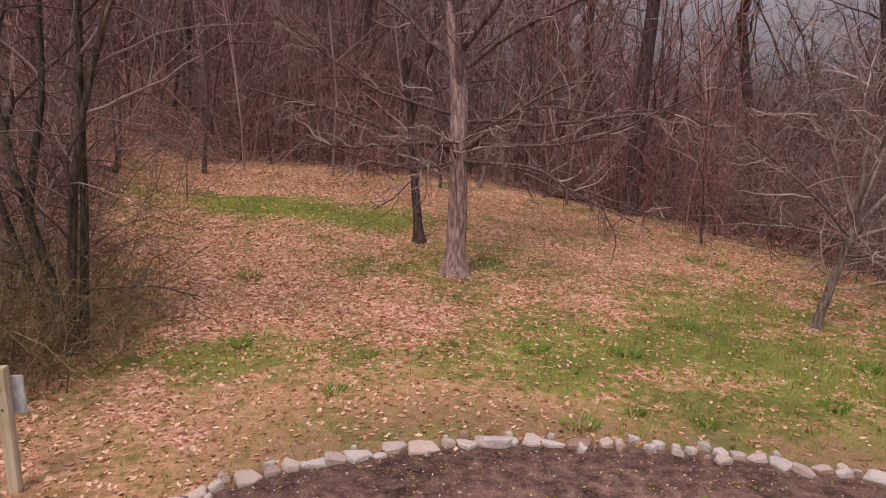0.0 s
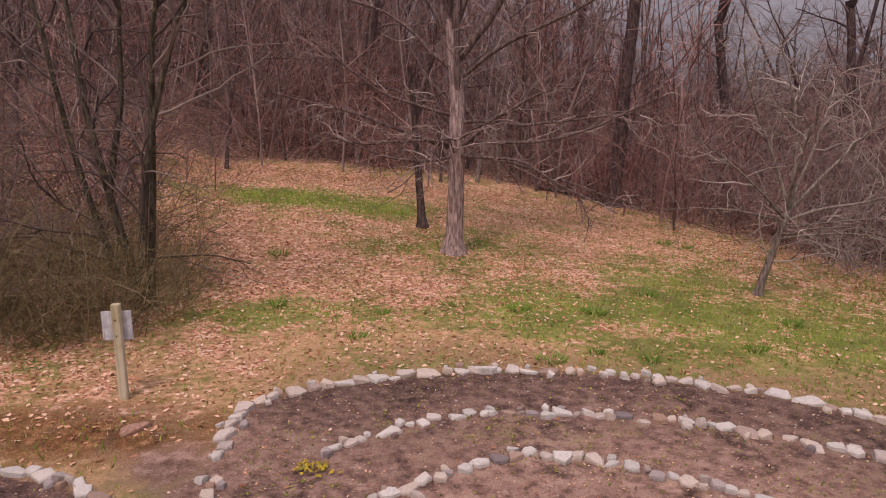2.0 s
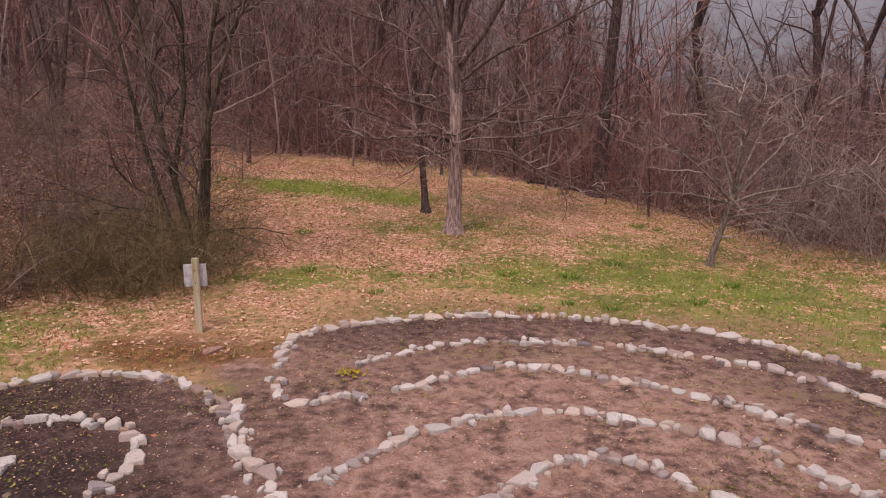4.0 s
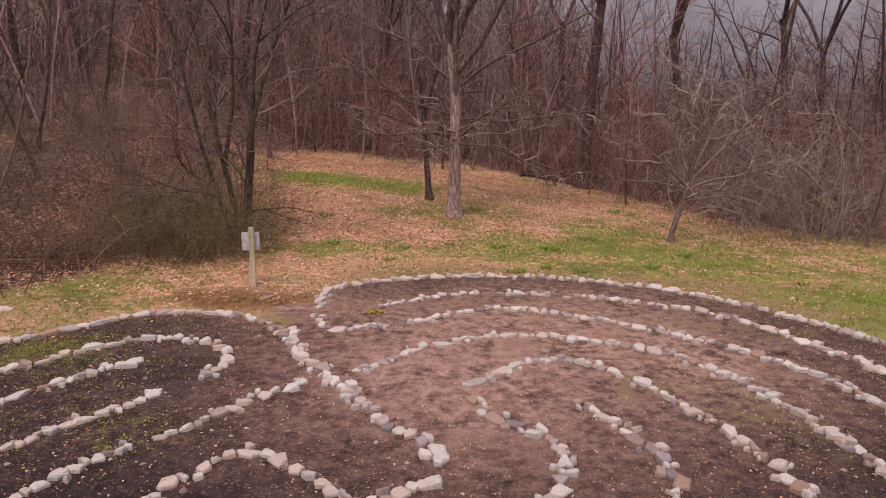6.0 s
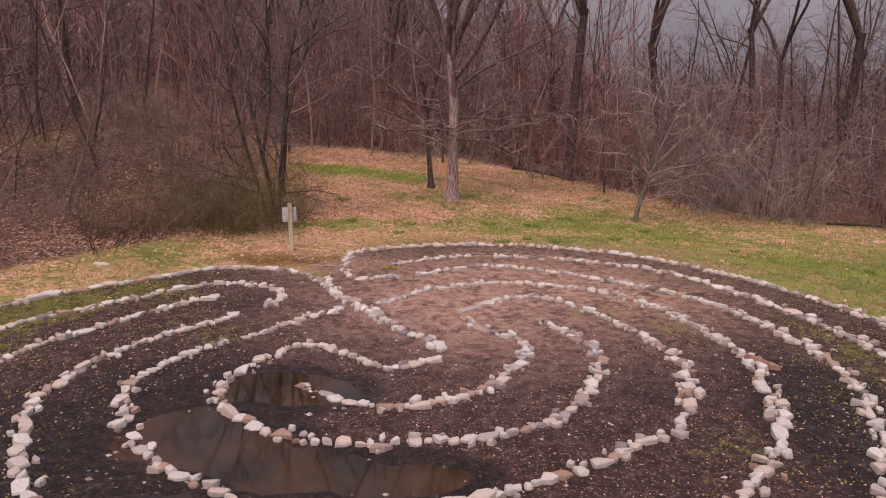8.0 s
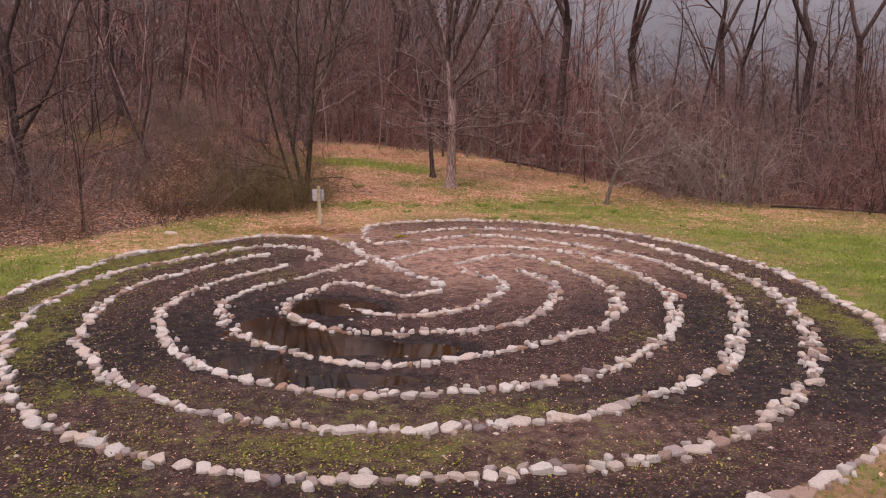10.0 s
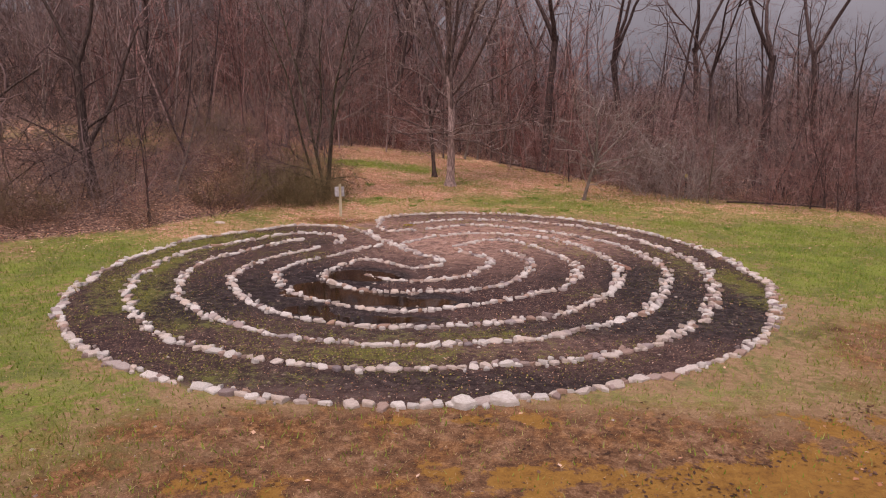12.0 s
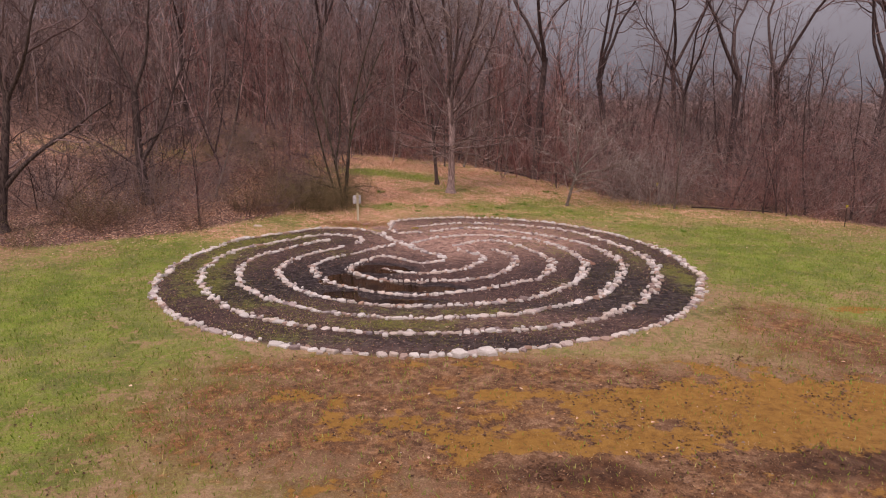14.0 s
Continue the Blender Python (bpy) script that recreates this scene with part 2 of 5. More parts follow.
def ground_material():
    k = Nodes("ground")

    def swing(value, by):
        return k.math("MULTIPLY", k.math("SUBTRACT", value, 0.5), by)

    fine, mid, wide, broad = k.noise(42, 5, 0.7), k.noise(7, 5, 0.6), k.noise(1.5, 5, 0.6), k.noise(0.45, 3)
    warp = k.t.nodes.new("ShaderNodeVectorMath")
    warp.operation = "ADD"
    k.put(warp.inputs[0], k.place)
    wob = k.t.nodes.new("ShaderNodeTexNoise")
    wob.inputs["Scale"].default_value = 14
    k.put(wob.inputs["Vector"], k.place)
    less = k.t.nodes.new("ShaderNodeVectorMath")
    less.operation = "SCALE"
    k.put(less.inputs[0], wob.outputs["Color"])
    less.inputs["Scale"].default_value = 0.09
    k.put(warp.inputs[1], less.outputs[0])
    bits = k.t.nodes.new("ShaderNodeSeparateColor")
    k.put(bits.inputs[0], k.cells(21, warp.outputs[0]))
    litter = k.ramp(bits.outputs[0], (0.0, (0.28, 0.095, 0.055)), (0.3, (0.58, 0.265, 0.16)), (0.6, (0.78, 0.425, 0.28)), (0.88, (0.85, 0.56, 0.41)), (1.0, (0.88, 0.70, 0.57)))
    litter = k.mix(k.span(wide, 0.38, 0.62, 0.0, 0.4), litter, k.mix(1.0, litter, (0.78, 0.58, 0.50), "MULTIPLY"))
    dry = k.ramp(fine, (0.25, (0.28, 0.15, 0.072)), (0.5, (0.60, 0.37, 0.20)), (0.75, (0.76, 0.53, 0.32)))
    matted = k.ramp(fine, (0.25, (0.16, 0.095, 0.045)), (0.5, (0.39, 0.25, 0.135)), (0.75, (0.55, 0.395, 0.24)))
    dry = k.mix(k.span(k.math("ADD", k.attr("leafy"), swing(mid, 0.5)), 0.25, 0.6), matted, dry)
    dry = k.mix(k.span(k.math("ADD", mid, swing(fine, 0.8)), 0.42, 0.66, 0.0, 0.55), dry, k.mix(1.0, dry, (0.46, 0.36, 0.29), "MULTIPLY"))
    floor_ = k.mix(k.span(k.math("ADD", k.math("SUBTRACT", k.math("ADD", wide, 0.42), k.math("MULTIPLY", k.attr("leafy"), 0.42)), swing(mid, 0.8)), 0.40, 0.62), litter, dry)
    green = k.ramp(fine, (0.25, (0.075, 0.115, 0.012)), (0.5, (0.19, 0.27, 0.030)), (0.75, (0.42, 0.45, 0.095)))
    green = k.mix(k.span(k.math("ADD", wide, swing(mid, 0.7)), 0.42, 0.72, 0.0, 0.7), green, k.ramp(fine, (0.3, (0.17, 0.14, 0.05)), (0.7, (0.42, 0.35, 0.16))))
    green = k.mix(k.span(k.noise(1.1, 4, 0.6), 0.36, 0.62, 0.0, 0.75), green, k.mix(1.0, green, (0.50, 0.58, 0.50), "MULTIPLY"))
    amount = k.math("ADD", k.math("ADD", k.attr("green"), k.math("ADD", swing(wide, 1.9), swing(k.noise(0.6, 3), 1.0))), k.math("ADD", swing(mid, 2.1), swing(fine, 1.5)))
    color = k.mix(k.span(amount, 0.2, 0.9), floor_, green)
    grit = k.noise(120, 3, 0.8)
    trodden = k.ramp(k.math("ADD", k.math("MULTIPLY", fine, 0.35), k.math("ADD", k.math("MULTIPLY", mid, 0.45), k.math("MULTIPLY", grit, 0.2))), (0.38, (0.055, 0.023, 0.011)), (0.5, (0.21, 0.105, 0.050)), (0.63, (0.48, 0.30, 0.185)))
    trodden = k.mix(k.span(k.math("ADD", wide, swing(mid, 0.6)), 0.44, 0.60, 0.0, 0.55), trodden, k.mix(1.0, trodden, (1.0, 0.78, 0.42), "MULTIPLY"))
    # bare soil is also darkened in patches through the wet value
    trodden = k.mix(k.span(k.math("ADD", k.attr("wet"), k.math("ADD", swing(wide, 1.0), swing(mid, 1.0))), 0.3, 0.6, 0.0, 0.85), trodden, k.mix(1.0, trodden, (0.34, 0.25, 0.19), "MULTIPLY"))
    color = k.mix(k.span(k.math("ADD", k.attr("bare"), k.math("ADD", swing(mid, 0.8), swing(wide, 0.8))), 0.3, 0.8), color, trodden)
    woods = k.ramp(bits.outputs[1], (0.0, (0.050, 0.025, 0.019)), (0.5, (0.135, 0.069, 0.049)), (0.85, (0.27, 0.15, 0.11)), (1.0, (0.46, 0.32, 0.255)))
    color = k.mix(k.span(k.math("ADD", k.attr("woods"), swing(mid, 0.9)), 0.25, 0.75), color, woods)
    clay = k.ramp(k.math("ADD", k.math("MULTIPLY", mid, 0.6), k.math("MULTIPLY", fine, 0.4)), (0.32, (0.15, 0.068, 0.018)), (0.46, (0.30, 0.148, 0.030)), (0.7, (0.42, 0.228, 0.050)))
    c_amt = k.math("ADD", k.attr("clay"), k.math("ADD", swing(wide, 2.0), k.math("ADD", swing(mid, 0.7), swing(fine, 0.35))))
    c_amt = k.math("SUBTRACT", c_amt, k.math("MULTIPLY", k.attr("wet"), 0.5))
    color = k.mix(k.span(c_amt, 0.47, 0.60), color, clay)
    crumb = k.math("ADD", k.math("MULTIPLY", mid, 0.4), k.math("ADD", k.math("MULTIPLY", fine, 0.3), k.math("MULTIPLY", grit, 0.3)))
    mud = k.ramp(crumb, (0.34, (0.011, 0.006, 0.006)), (0.5, (0.046, 0.023, 0.022)), (0.66, (0.155, 0.090, 0.078)))
    pale = k.ramp(crumb, (0.34, (0.12, 0.060, 0.046)), (0.5, (0.37, 0.218, 0.168)), (0.66, (0.66, 0.46, 0.375)))
    grains = k.t.nodes.new("ShaderNodeSeparateColor")
    k.put(grains.inputs[0], k.cells(48, warp.outputs[0]))
    mud = k.mix(k.span(grains.outputs[0], 0.80, 0.95, 0.0, 0.45), mud, (0.34, 0.22, 0.17))
    mud = k.mix(k.math("MULTIPLY", k.attr("pale"), k.span(k.math("ADD", mid, wide), 0.55, 1.15)), mud, pale)
    mud = k.mix(k.span(k.math("ADD", k.attr("wet"), k.math("ADD", swing(wide, 0.9), swing(mid, 0.5))), 0.15, 0.65, 0.0, 0.85), mud, k.mix(1.0, mud, (0.27, 0.27, 0.31), "MULTIPLY"))
    moss = k.ramp(fine, (0.3, (0.055, 0.065, 0.012)), (0.7, (0.25, 0.25, 0.05)))
    m_amt = k.math("ADD", k.attr("moss"), k.math("ADD", swing(wide, 1.2), k.math("ADD", swing(mid, 1.8), swing(fine, 1.8))))
    mud = k.mix(k.span(m_amt, 0.42, 0.85, 0.0, 0.85), mud, moss)
    color = k.mix(k.span(k.math("ADD", k.attr("mud"), k.math("ADD", swing(mid, 0.7), swing(wide, 0.3))), 0.32, 0.68), color, mud)
    color = k.mix(k.span(broad, 0.35, 0.65, 0.0, 0.18), color, k.mix(1.0, color, (0.70, 0.67, 0.66), "MULTIPLY"))
    rough = k.math("SUBTRACT", 0.93, k.math("MULTIPLY", k.attr("wet"), k.span(mid, 0.35, 0.65, 0.2, 0.65)))
    return k.done(color, rough, k.math("ADD", fine, k.math("MULTIPLY", mid, 1.5)), 0.035, 0.9, 0.3)


def stone_material(name, *tones):
    k = Nodes(name)
    v = k.local()
    tone = k.ramp(k.chance(), *tones) if len(tones) > 1 else tones[0]
    return finish_stone(k, v, tone)


FIELD_TONES = ((0.0, (0.60, 0.57, 0.54)), (0.30, (0.76, 0.72, 0.68)), (0.50, (0.62, 0.54, 0.49)), (0.66, (0.68, 0.57, 0.49)), (0.80, (0.42, 0.37, 0.37)), (0.92, (0.46, 0.30, 0.22)), (1.0, (0.27, 0.23, 0.24)))


def finish_stone(k, v, tone):
    stain = k.noise(9, 5, 0.6, v)
    grain = k.noise(70, 4, 0.7, v)
    c = k.mix(k.span(stain, 0.4, 0.7, 0.0, 0.55), tone, k.mix(1.0, tone, (0.66, 0.60, 0.54), "MULTIPLY"))
    c = k.mix(k.span(grain, 0.35, 0.7, 0.0, 0.4), c, k.mix(1.0, c, (0.6, 0.58, 0.55), "MULTIPLY"))
    return k.done(c, 0.9, k.math("ADD", k.math("MULTIPLY", stain, 1.6), grain), 0.012, 0.7, 0.25)


def red_stone_material():
    k = Nodes("reddish_stone")
    v = k.local()
    c = k.mix(k.span(k.noise(9, 5, 0.6, v), 0.35, 0.68), (0.26, 0.135, 0.095), (0.46, 0.29, 0.225))
    return k.done(c, 0.9, k.noise(60, 4, 0.7, v), 0.01, 0.6, 0.25)


def bark_material(name, dark, light, lichen=0.0):
    k = Nodes(name)
    v = k.local()
    ridge = k.noise(26, 5, 0.6, v, (1.0, 1.0, 0.18))
    cloudy = k.noise(2.2, 4, 0.6, v)
    c = k.mix(k.span(ridge, 0.35, 0.68), dark, light)
    c = k.mix(k.span(cloudy, 0.4, 0.75, 0.0, 0.5), c, k.mix(1.0, c, (0.62, 0.58, 0.56), "MULTIPLY"))
    if lichen:
        c = k.mix(k.span(k.noise(7, 4, 0.6, v), 0.58, 0.7, 0.0, lichen), c, (0.30, 0.27, 0.09))
    return k.done(c, 0.93, ridge, 0.02, 0.8, 0.2)


def twig_material(name, *tones):
    k = Nodes(name)
    n = len(tones) - 1
    c = k.ramp(k.island(), *[(i / n, tone) for i, tone in enumerate(tones)])
    c = k.mix(k.span(k.noise(1.1, 3), 0.35, 0.7, 0.0, 0.45), c, k.mix(1.0, c, (0.55, 0.5, 0.5), "MULTIPLY"))
    return k.done(c, 0.9, None, spec=0.2)


def leaf_material(name, *tones):
    k = Nodes(name)
    n = len(tones) - 1
    c = k.ramp(k.island(), *[(i / n, tone) for i, tone in enumerate(tones)])
    c = k.mix(k.span(k.noise(60, 3), 0.4, 0.7, 0.0, 0.35), c, k.mix(1.0, c, (0.65, 0.6, 0.55), "MULTIPLY"))
    return k.done(c, 0.85, None, spec=0.25)


def water_material():
    k = Nodes("puddle_water")
    c = k.mix(k.span(k.noise(0.8, 4), 0.35, 0.65), (0.014, 0.008, 0.005), (0.055, 0.026, 0.010))
    return k.done(c, 0.045, k.noise(9, 2), 0.002, 0.12, 0.3)


def board_material():
    k = Nodes("weathered_panel")
    v = k.local()
    c = k.mix(k.span(k.noise(14, 5, 0.6, v), 0.35, 0.7), (0.42, 0.42, 0.45), (0.62, 0.62, 0.64))
    c = k.mix(k.span(k.noise(30, 3, 0.6, v, (1, 1, 0.2)), 0.58, 0.72, 0.0, 0.7), c, (0.20, 0.19, 0.20))
    return k.done(c, 0.6, k.noise(50, 3, 0.5, v), 0.004, 0.3)


def post_material():
    k = Nodes("weathered_timber")
    v = k.local()
    grain = k.noise(18, 6, 0.6, v, (1, 1, 0.08))
    c = k.ramp(grain, (0.3, (0.30, 0.24, 0.14)), (0.5, (0.52, 0.46, 0.32)), (0.7, (0.60, 0.55, 0.44)))
    c = k.mix(k.span(k.noise(4, 4, 0.6, v), 0.5, 0.7, 0.0, 0.5), c, (0.34, 0.28, 0.08))
    return k.done(c, 0.85, grain, 0.006, 0.6)


GROUND = ground_material()
STONE = stone_material("field_stone", *FIELD_TONES)
PALE_STONE = stone_material("pale_field_stone", (0.68, 0.65, 0.61))
RED_STONE = red_stone_material()
BARK_GREY = bark_material("grey_ridged_bark", (0.17, 0.115, 0.105), (0.50, 0.375, 0.345), 0.1)
BARK_DARK = bark_material("dark_bark", (0.036, 0.025, 0.023), (0.13, 0.094, 0.085))
BARK_PALE = bark_material("pale_bark", (0.11, 0.085, 0.072), (0.29, 0.24, 0.21), 0.2)
TWIG_GREY = twig_material("grey_twigs", (0.12, 0.080, 0.074), (0.28, 0.205, 0.187), (0.50, 0.405, 0.37))
# darker twig tones: the shade inside the woods is put into this colour
TWIG_SHADE = twig_material("shade_dark_twigs", (0.035, 0.023, 0.022), (0.085, 0.058, 0.054), (0.16, 0.115, 0.107))
TWIG_BROWN = twig_material("brown_brush", (0.085, 0.048, 0.030), (0.19, 0.115, 0.072), (0.33, 0.22, 0.15))
TWIG_PALE = twig_material("pale_twigs", (0.20, 0.155, 0.14), (0.36, 0.295, 0.265), (0.52, 0.445, 0.405))
TWIG_RED = twig_material("reddish_brush", (0.085, 0.038, 0.034), (0.23, 0.106, 0.094), (0.41, 0.215, 0.19), (0.58, 0.41, 0.375))
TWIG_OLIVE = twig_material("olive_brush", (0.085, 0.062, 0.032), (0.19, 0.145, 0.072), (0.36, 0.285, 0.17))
TWIG_DARK = twig_material("far_twigs", (0.080, 0.050, 0.048), (0.175, 0.115, 0.110), (0.31, 0.22, 0.21))
BARK_BANK = bark_material("olive_dark_bark", (0.032, 0.026, 0.018), (0.115, 0.095, 0.07), 0.3)
TWIG_BANK = twig_material("bank_twigs", (0.07, 0.05, 0.045), (0.16, 0.118, 0.105), (0.30, 0.235, 0.21))
TWIG_HAZE = twig_material("grey_brown_haze", (0.105, 0.072, 0.066), (0.245, 0.176, 0.162), (0.42, 0.325, 0.305))
BARK_UPPER = bark_material("reddish_grey_bark", (0.065, 0.043, 0.040), (0.21, 0.148, 0.136))
BARK_WOODS = bark_material("woodland_bark", (0.040, 0.027, 0.026), (0.14, 0.098, 0.093))
LEAF_DRY = leaf_material("dry_leaves", (0.17, 0.062, 0.034), (0.40, 0.178, 0.095), (0.58, 0.31, 0.185), (0.70, 0.43, 0.285), (0.78, 0.56, 0.42))
LEAF_GREEN = leaf_material("green_weeds", (0.07, 0.08, 0.016), (0.17, 0.175, 0.035), (0.34, 0.31, 0.075))
GRASS = leaf_material("grass_blades", (0.13, 0.20, 0.020), (0.19, 0.28, 0.030), (0.24, 0.31, 0.05), (0.46, 0.40, 0.15))
DRY_GRASS = leaf_material("dry_grass", (0.24, 0.135, 0.065), (0.42, 0.26, 0.14), (0.56, 0.39, 0.23), (0.30, 0.25, 0.09))
BUD = leaf_material("olive_buds", (0.13, 0.12, 0.03), (0.21, 0.18, 0.055), (0.30, 0.24, 0.10))
YELLOW = leaf_material("yellow_bloom", (0.30, 0.22, 0.02), (0.46, 0.33, 0.03), (0.16, 0.15, 0.03))
WATER = water_material()
BOARD = board_material()
POST = post_material()


def link_mesh(name, verts, faces, material, parent=None, flat=True, label=""):
    me = bpy.data.meshes.new(name)
    verts = np.asarray(verts, np.float32)
    faces = np.asarray(faces, np.int32)
    me.vertices.add(len(verts))
    me.vertices.foreach_set("co", verts.ravel())
    k = faces.shape[1]
    me.loops.add(faces.size)
    me.loops.foreach_set("vertex_index", faces.ravel())
    me.polygons.add(len(faces))
    me.polygons.foreach_set("loop_start", np.arange(0, faces.size, k, dtype=np.int32))
    me.update(calc_edges=True)
    me.polygons.foreach_set("use_smooth", np.full(len(faces), not flat))
    me.materials.append(material)
    ob = new(name, me)
    if parent:
        ob.parent = parent
    if label:
        tagged(ob, label)
    return ob


def part(name, bm, material, parent, label=""):
    me = bpy.data.meshes.new(name)
    bm.to_mesh(me)
    bm.free()
    me.materials.append(material)
    ob = new(name, me)
    ob.parent = parent
    return tagged(ob, label)


# ---- ground: one sheet to the horizon ----
def axis(lo, hi, step, reach):
    core = np.arange(lo, hi + step / 2, step)
    out, d, s = [], 0.0, step
    while d < reach:
        s = min(s * 1.22, 120)
        d += s
        out.append(d)
    out = np.array(out)
    return np.concatenate([lo - out[::-1], core, hi + out])


def zones(x, y):
    """Where grass, mud, clay and woodland floor lie."""
    rim_d = away(x, y, RIM, True)
    in_rim = inside(x, y, RIM)
    mud = np.where(in_rim, 0.5 + np.minimum(rim_d, 0.25) * 2, 0.5 - np.minimum(rim_d, 0.25) * 2)
    mud = np.maximum(mud, patch(x, y, [(-2.35, 3.9, 0.6, 0.6, 0.75)]))
    open_d = away(x, y, CLEARING, True) * np.where(inside(x, y, CLEARING), 1, -1)
    bank = smooth(-3.0, -6.0, x) * smooth(18, 12, y)
    woods = smooth(lerp(-0.7, 0.3, bank), lerp(-3.8, -1.5, bank), open_d + 1.8 * (fbm(x, y, 2.5, 41) - 0.5)) * (1 - np.minimum(1, patch(x, y, [(-19, 13.5, 6, 3.0, 0.5), (-12.5, 12.8, 3.0, 1.6, 0.4)])))
    n = fbm(x, y, 2.2, 11)
    leafy = patch(x, y, [(-1.5, 9.6, 2.6, 2.6, 0.9), (-3.5, 12.5, 2.0, 3.0, 0.8), (2.6, 14.5, 2.6, 2.6, 0.8), (-2, 18.6, 6, 1.5, 1.0), (-3.2, 5.4, 1.6, 1.2, 0.9), (0.0, 6.9, 2.8, 0.6, 0.7),
                         (-8, 2.2, 2.5, 1.0, 0.5), (2.4, -11.2, 4.6, 2.3, 1.0), (6, -17, 8, 5, 1.0)])
    green = 0.44 - 0.36 * np.minimum(leafy, 1) + 0.7 * patch(x, y, [(-3.7, 15.8, 1.5, 1.0, 1.35), (-1.3, 15.1, 1.1, 0.9, 1.35), (0.8, 12.6, 1.6, 1.4, 0.5), (-0.8, 11.9, 0.8, 0.5, 0.6), (2.0, 9.0, 2.0, 1.4, 0.5), (1.4, 7.9, 1.0, 0.8, 0.5),
                         (5.2, 8.6, 2.6, 1.6, 0.66), (9.5, 3.5, 3.0, 3.2, 0.75), (9.8, 4.3, 0.8, 0.35, 0.8), (7.3, 5.2, 0.7, 0.35, 0.8), (13, -1.0, 6, 4.5, 0.6), (8.5, -2.0, 2.0, 3.0, 0.35),
                         (-2.3, 7.9, 1.5, 0.8, 1.0), (-6.4, 5.0, 1.5, 0.8, 0.35), (-8.6, 0.0, 1.4, 2.2, 0.6), (-7.6, -7.5, 2.6, 2.6, 0.5), (-9.5, -4.5, 3.0, 3.0, 0.45), (-5.4, -12.2, 2.2, 2.4, 0.5), (-3.6, -10.6, 1.2, 1.2, 0.25),
                         (4.0, 11.0, 2.2, 1.2, 0.35), (-12, -9, 5, 6, 0.4), (16, -9, 7, 6, 0.4), (3.2, 6.9, 1.4, 0.5, 0.4)])
    green = np.clip(green, 0, 1.2) * lerp(0.6, 1.35, n)
    clay = patch(x, y, [(3.3, -11.0, 1.8, 0.8, 0.72), (5.9, -11.2, 2.2, 1.2, 0.8), (0.55, -10.8, 0.9, 0.4, 0.6), (-1.0, -11.9, 1.0, 0.5, 0.55), (0.7, -12.5, 0.9, 0.5, 0.55), (0.5, -9.45, 1.6, 0.22, 0.6), (-2.2, -11.0, 1.0, 0.5, 0.35), (2.6, -12.4, 1.6, 0.6, 0.5), (5.2, -9.3, 1.4, 0.5, 0.4), (9.6, -5.6, 1.2, 0.6, 0.6),
                        (9.5, -12.5, 4, 3, 0.6), (2, -18, 9, 6, 0.5)])
    moss = 0.10 * smooth(3.4, 5.0, np.hypot(x + 0.3, y + 1.5)) + 1.05 * patch(x, y, [(-6.6, -1.5, 0.7, 2.4, 0.75), (-5.9, -4.4, 0.7, 1.2, 0.6), (-6.0, 1.0, 0.8, 0.8, 0.65), (-5.0, 2.1, 0.9, 0.8, 0.6), (-3.5, -0.2, 0.9, 0.7, 0.4), (6.3, -2.8, 0.5, 2.0, 0.7),
                        (-1.0, -7.2, 2.6, 0.5, 0.5), (3.2, 0.4, 0.5, 0.8, 0.45), (2.2, 1.1, 0.5, 0.4, 0.55), (0.3, -6.2, 2.4, 0.35, 0.45), (5.5, -0.5, 0.4, 1.4, 0.4), (0.5, 4.6, 1.5, 0.4, 0.25),
                        (2.9, -3.4, 0.5, 0.7, 0.4), (-4.3, -5.9, 1.3, 0.5, 0.4), (4.3, 3.4, 0.8, 0.8, 0.3), (-2.8, -8.1, 1.6, 0.4, 0.35)])
    pale = patch(x, y, [(1.5, 3.5, 3.2, 2.4, 1.05), (-0.3, 1.4, 2.0, 1.8, 0.7), (1.0, -0.8, 2.0, 1.4, 0.28), (0.3, -6.4, 3.5, 1.2, 0.35), (-2.6, 4.3, 1.2, 0.8, 0.8), (3.4, 1.6, 1.4, 1.6, 0.6), (0.5, 0.2, 1.3, 1.2, 0.2), (-1.8, -8.5, 2.5, 0.4, 0.5)])
    wet = np.maximum(smooth(0.06, 0.5, patch(x, y, POOLS)), patch(x, y, [(4.4, -2.6, 1.1, 2.2, 0.8), (5.0, -5.2, 1.5, 1.4, 0.7), (2.4, -2.0, 0.5, 1.0, 0.4), (-3.2, -2.6, 1.5, 2.0, 0.75), (-4.6, -4.6, 1.2, 1.5, 0.7),
                                                                         (2.5, -5.7, 2.4, 0.7, 0.6), (-0.3, -8.3, 4.2, 0.6, 0.75), (6.3, -4.4, 0.8, 1.6, 0.6), (-6.2, -3.4, 0.9, 2.2, 0.5), (-3.4, 1.5, 0.9, 0.8, 0.5),
                                                                         (-1.2, -6.2, 2.0, 0.6, 0.5), (1.6, -13.3, 1.4, 0.45, 0.8), (5.6, -13.0, 1.8, 0.5, 0.9), (6.9, -11.9, 1.2, 0.5, 0.5), (3.3, -11.9, 1.0, 0.2, 0.5), (7.6, -9.0, 1.6, 0.8, 0.35), (1.3, -10.2, 0.8, 0.3, 0.35)]))
    bare = patch(x, y, [(2.0, -11.5, 4.2, 2.2, 1.1), (-0.6, -9.7, 3.4, 0.7, 0.6), (8.5, -8.5, 3.0, 2.5, 0.7), (7.2, -6.0, 1.5, 1.8, 0.5), (6, -17, 8, 5, 1.0), (-3.6, -11.6, 2.4, 2.2, 0.5), (-3.2, 4.5, 2.0, 0.9, 0.85)])
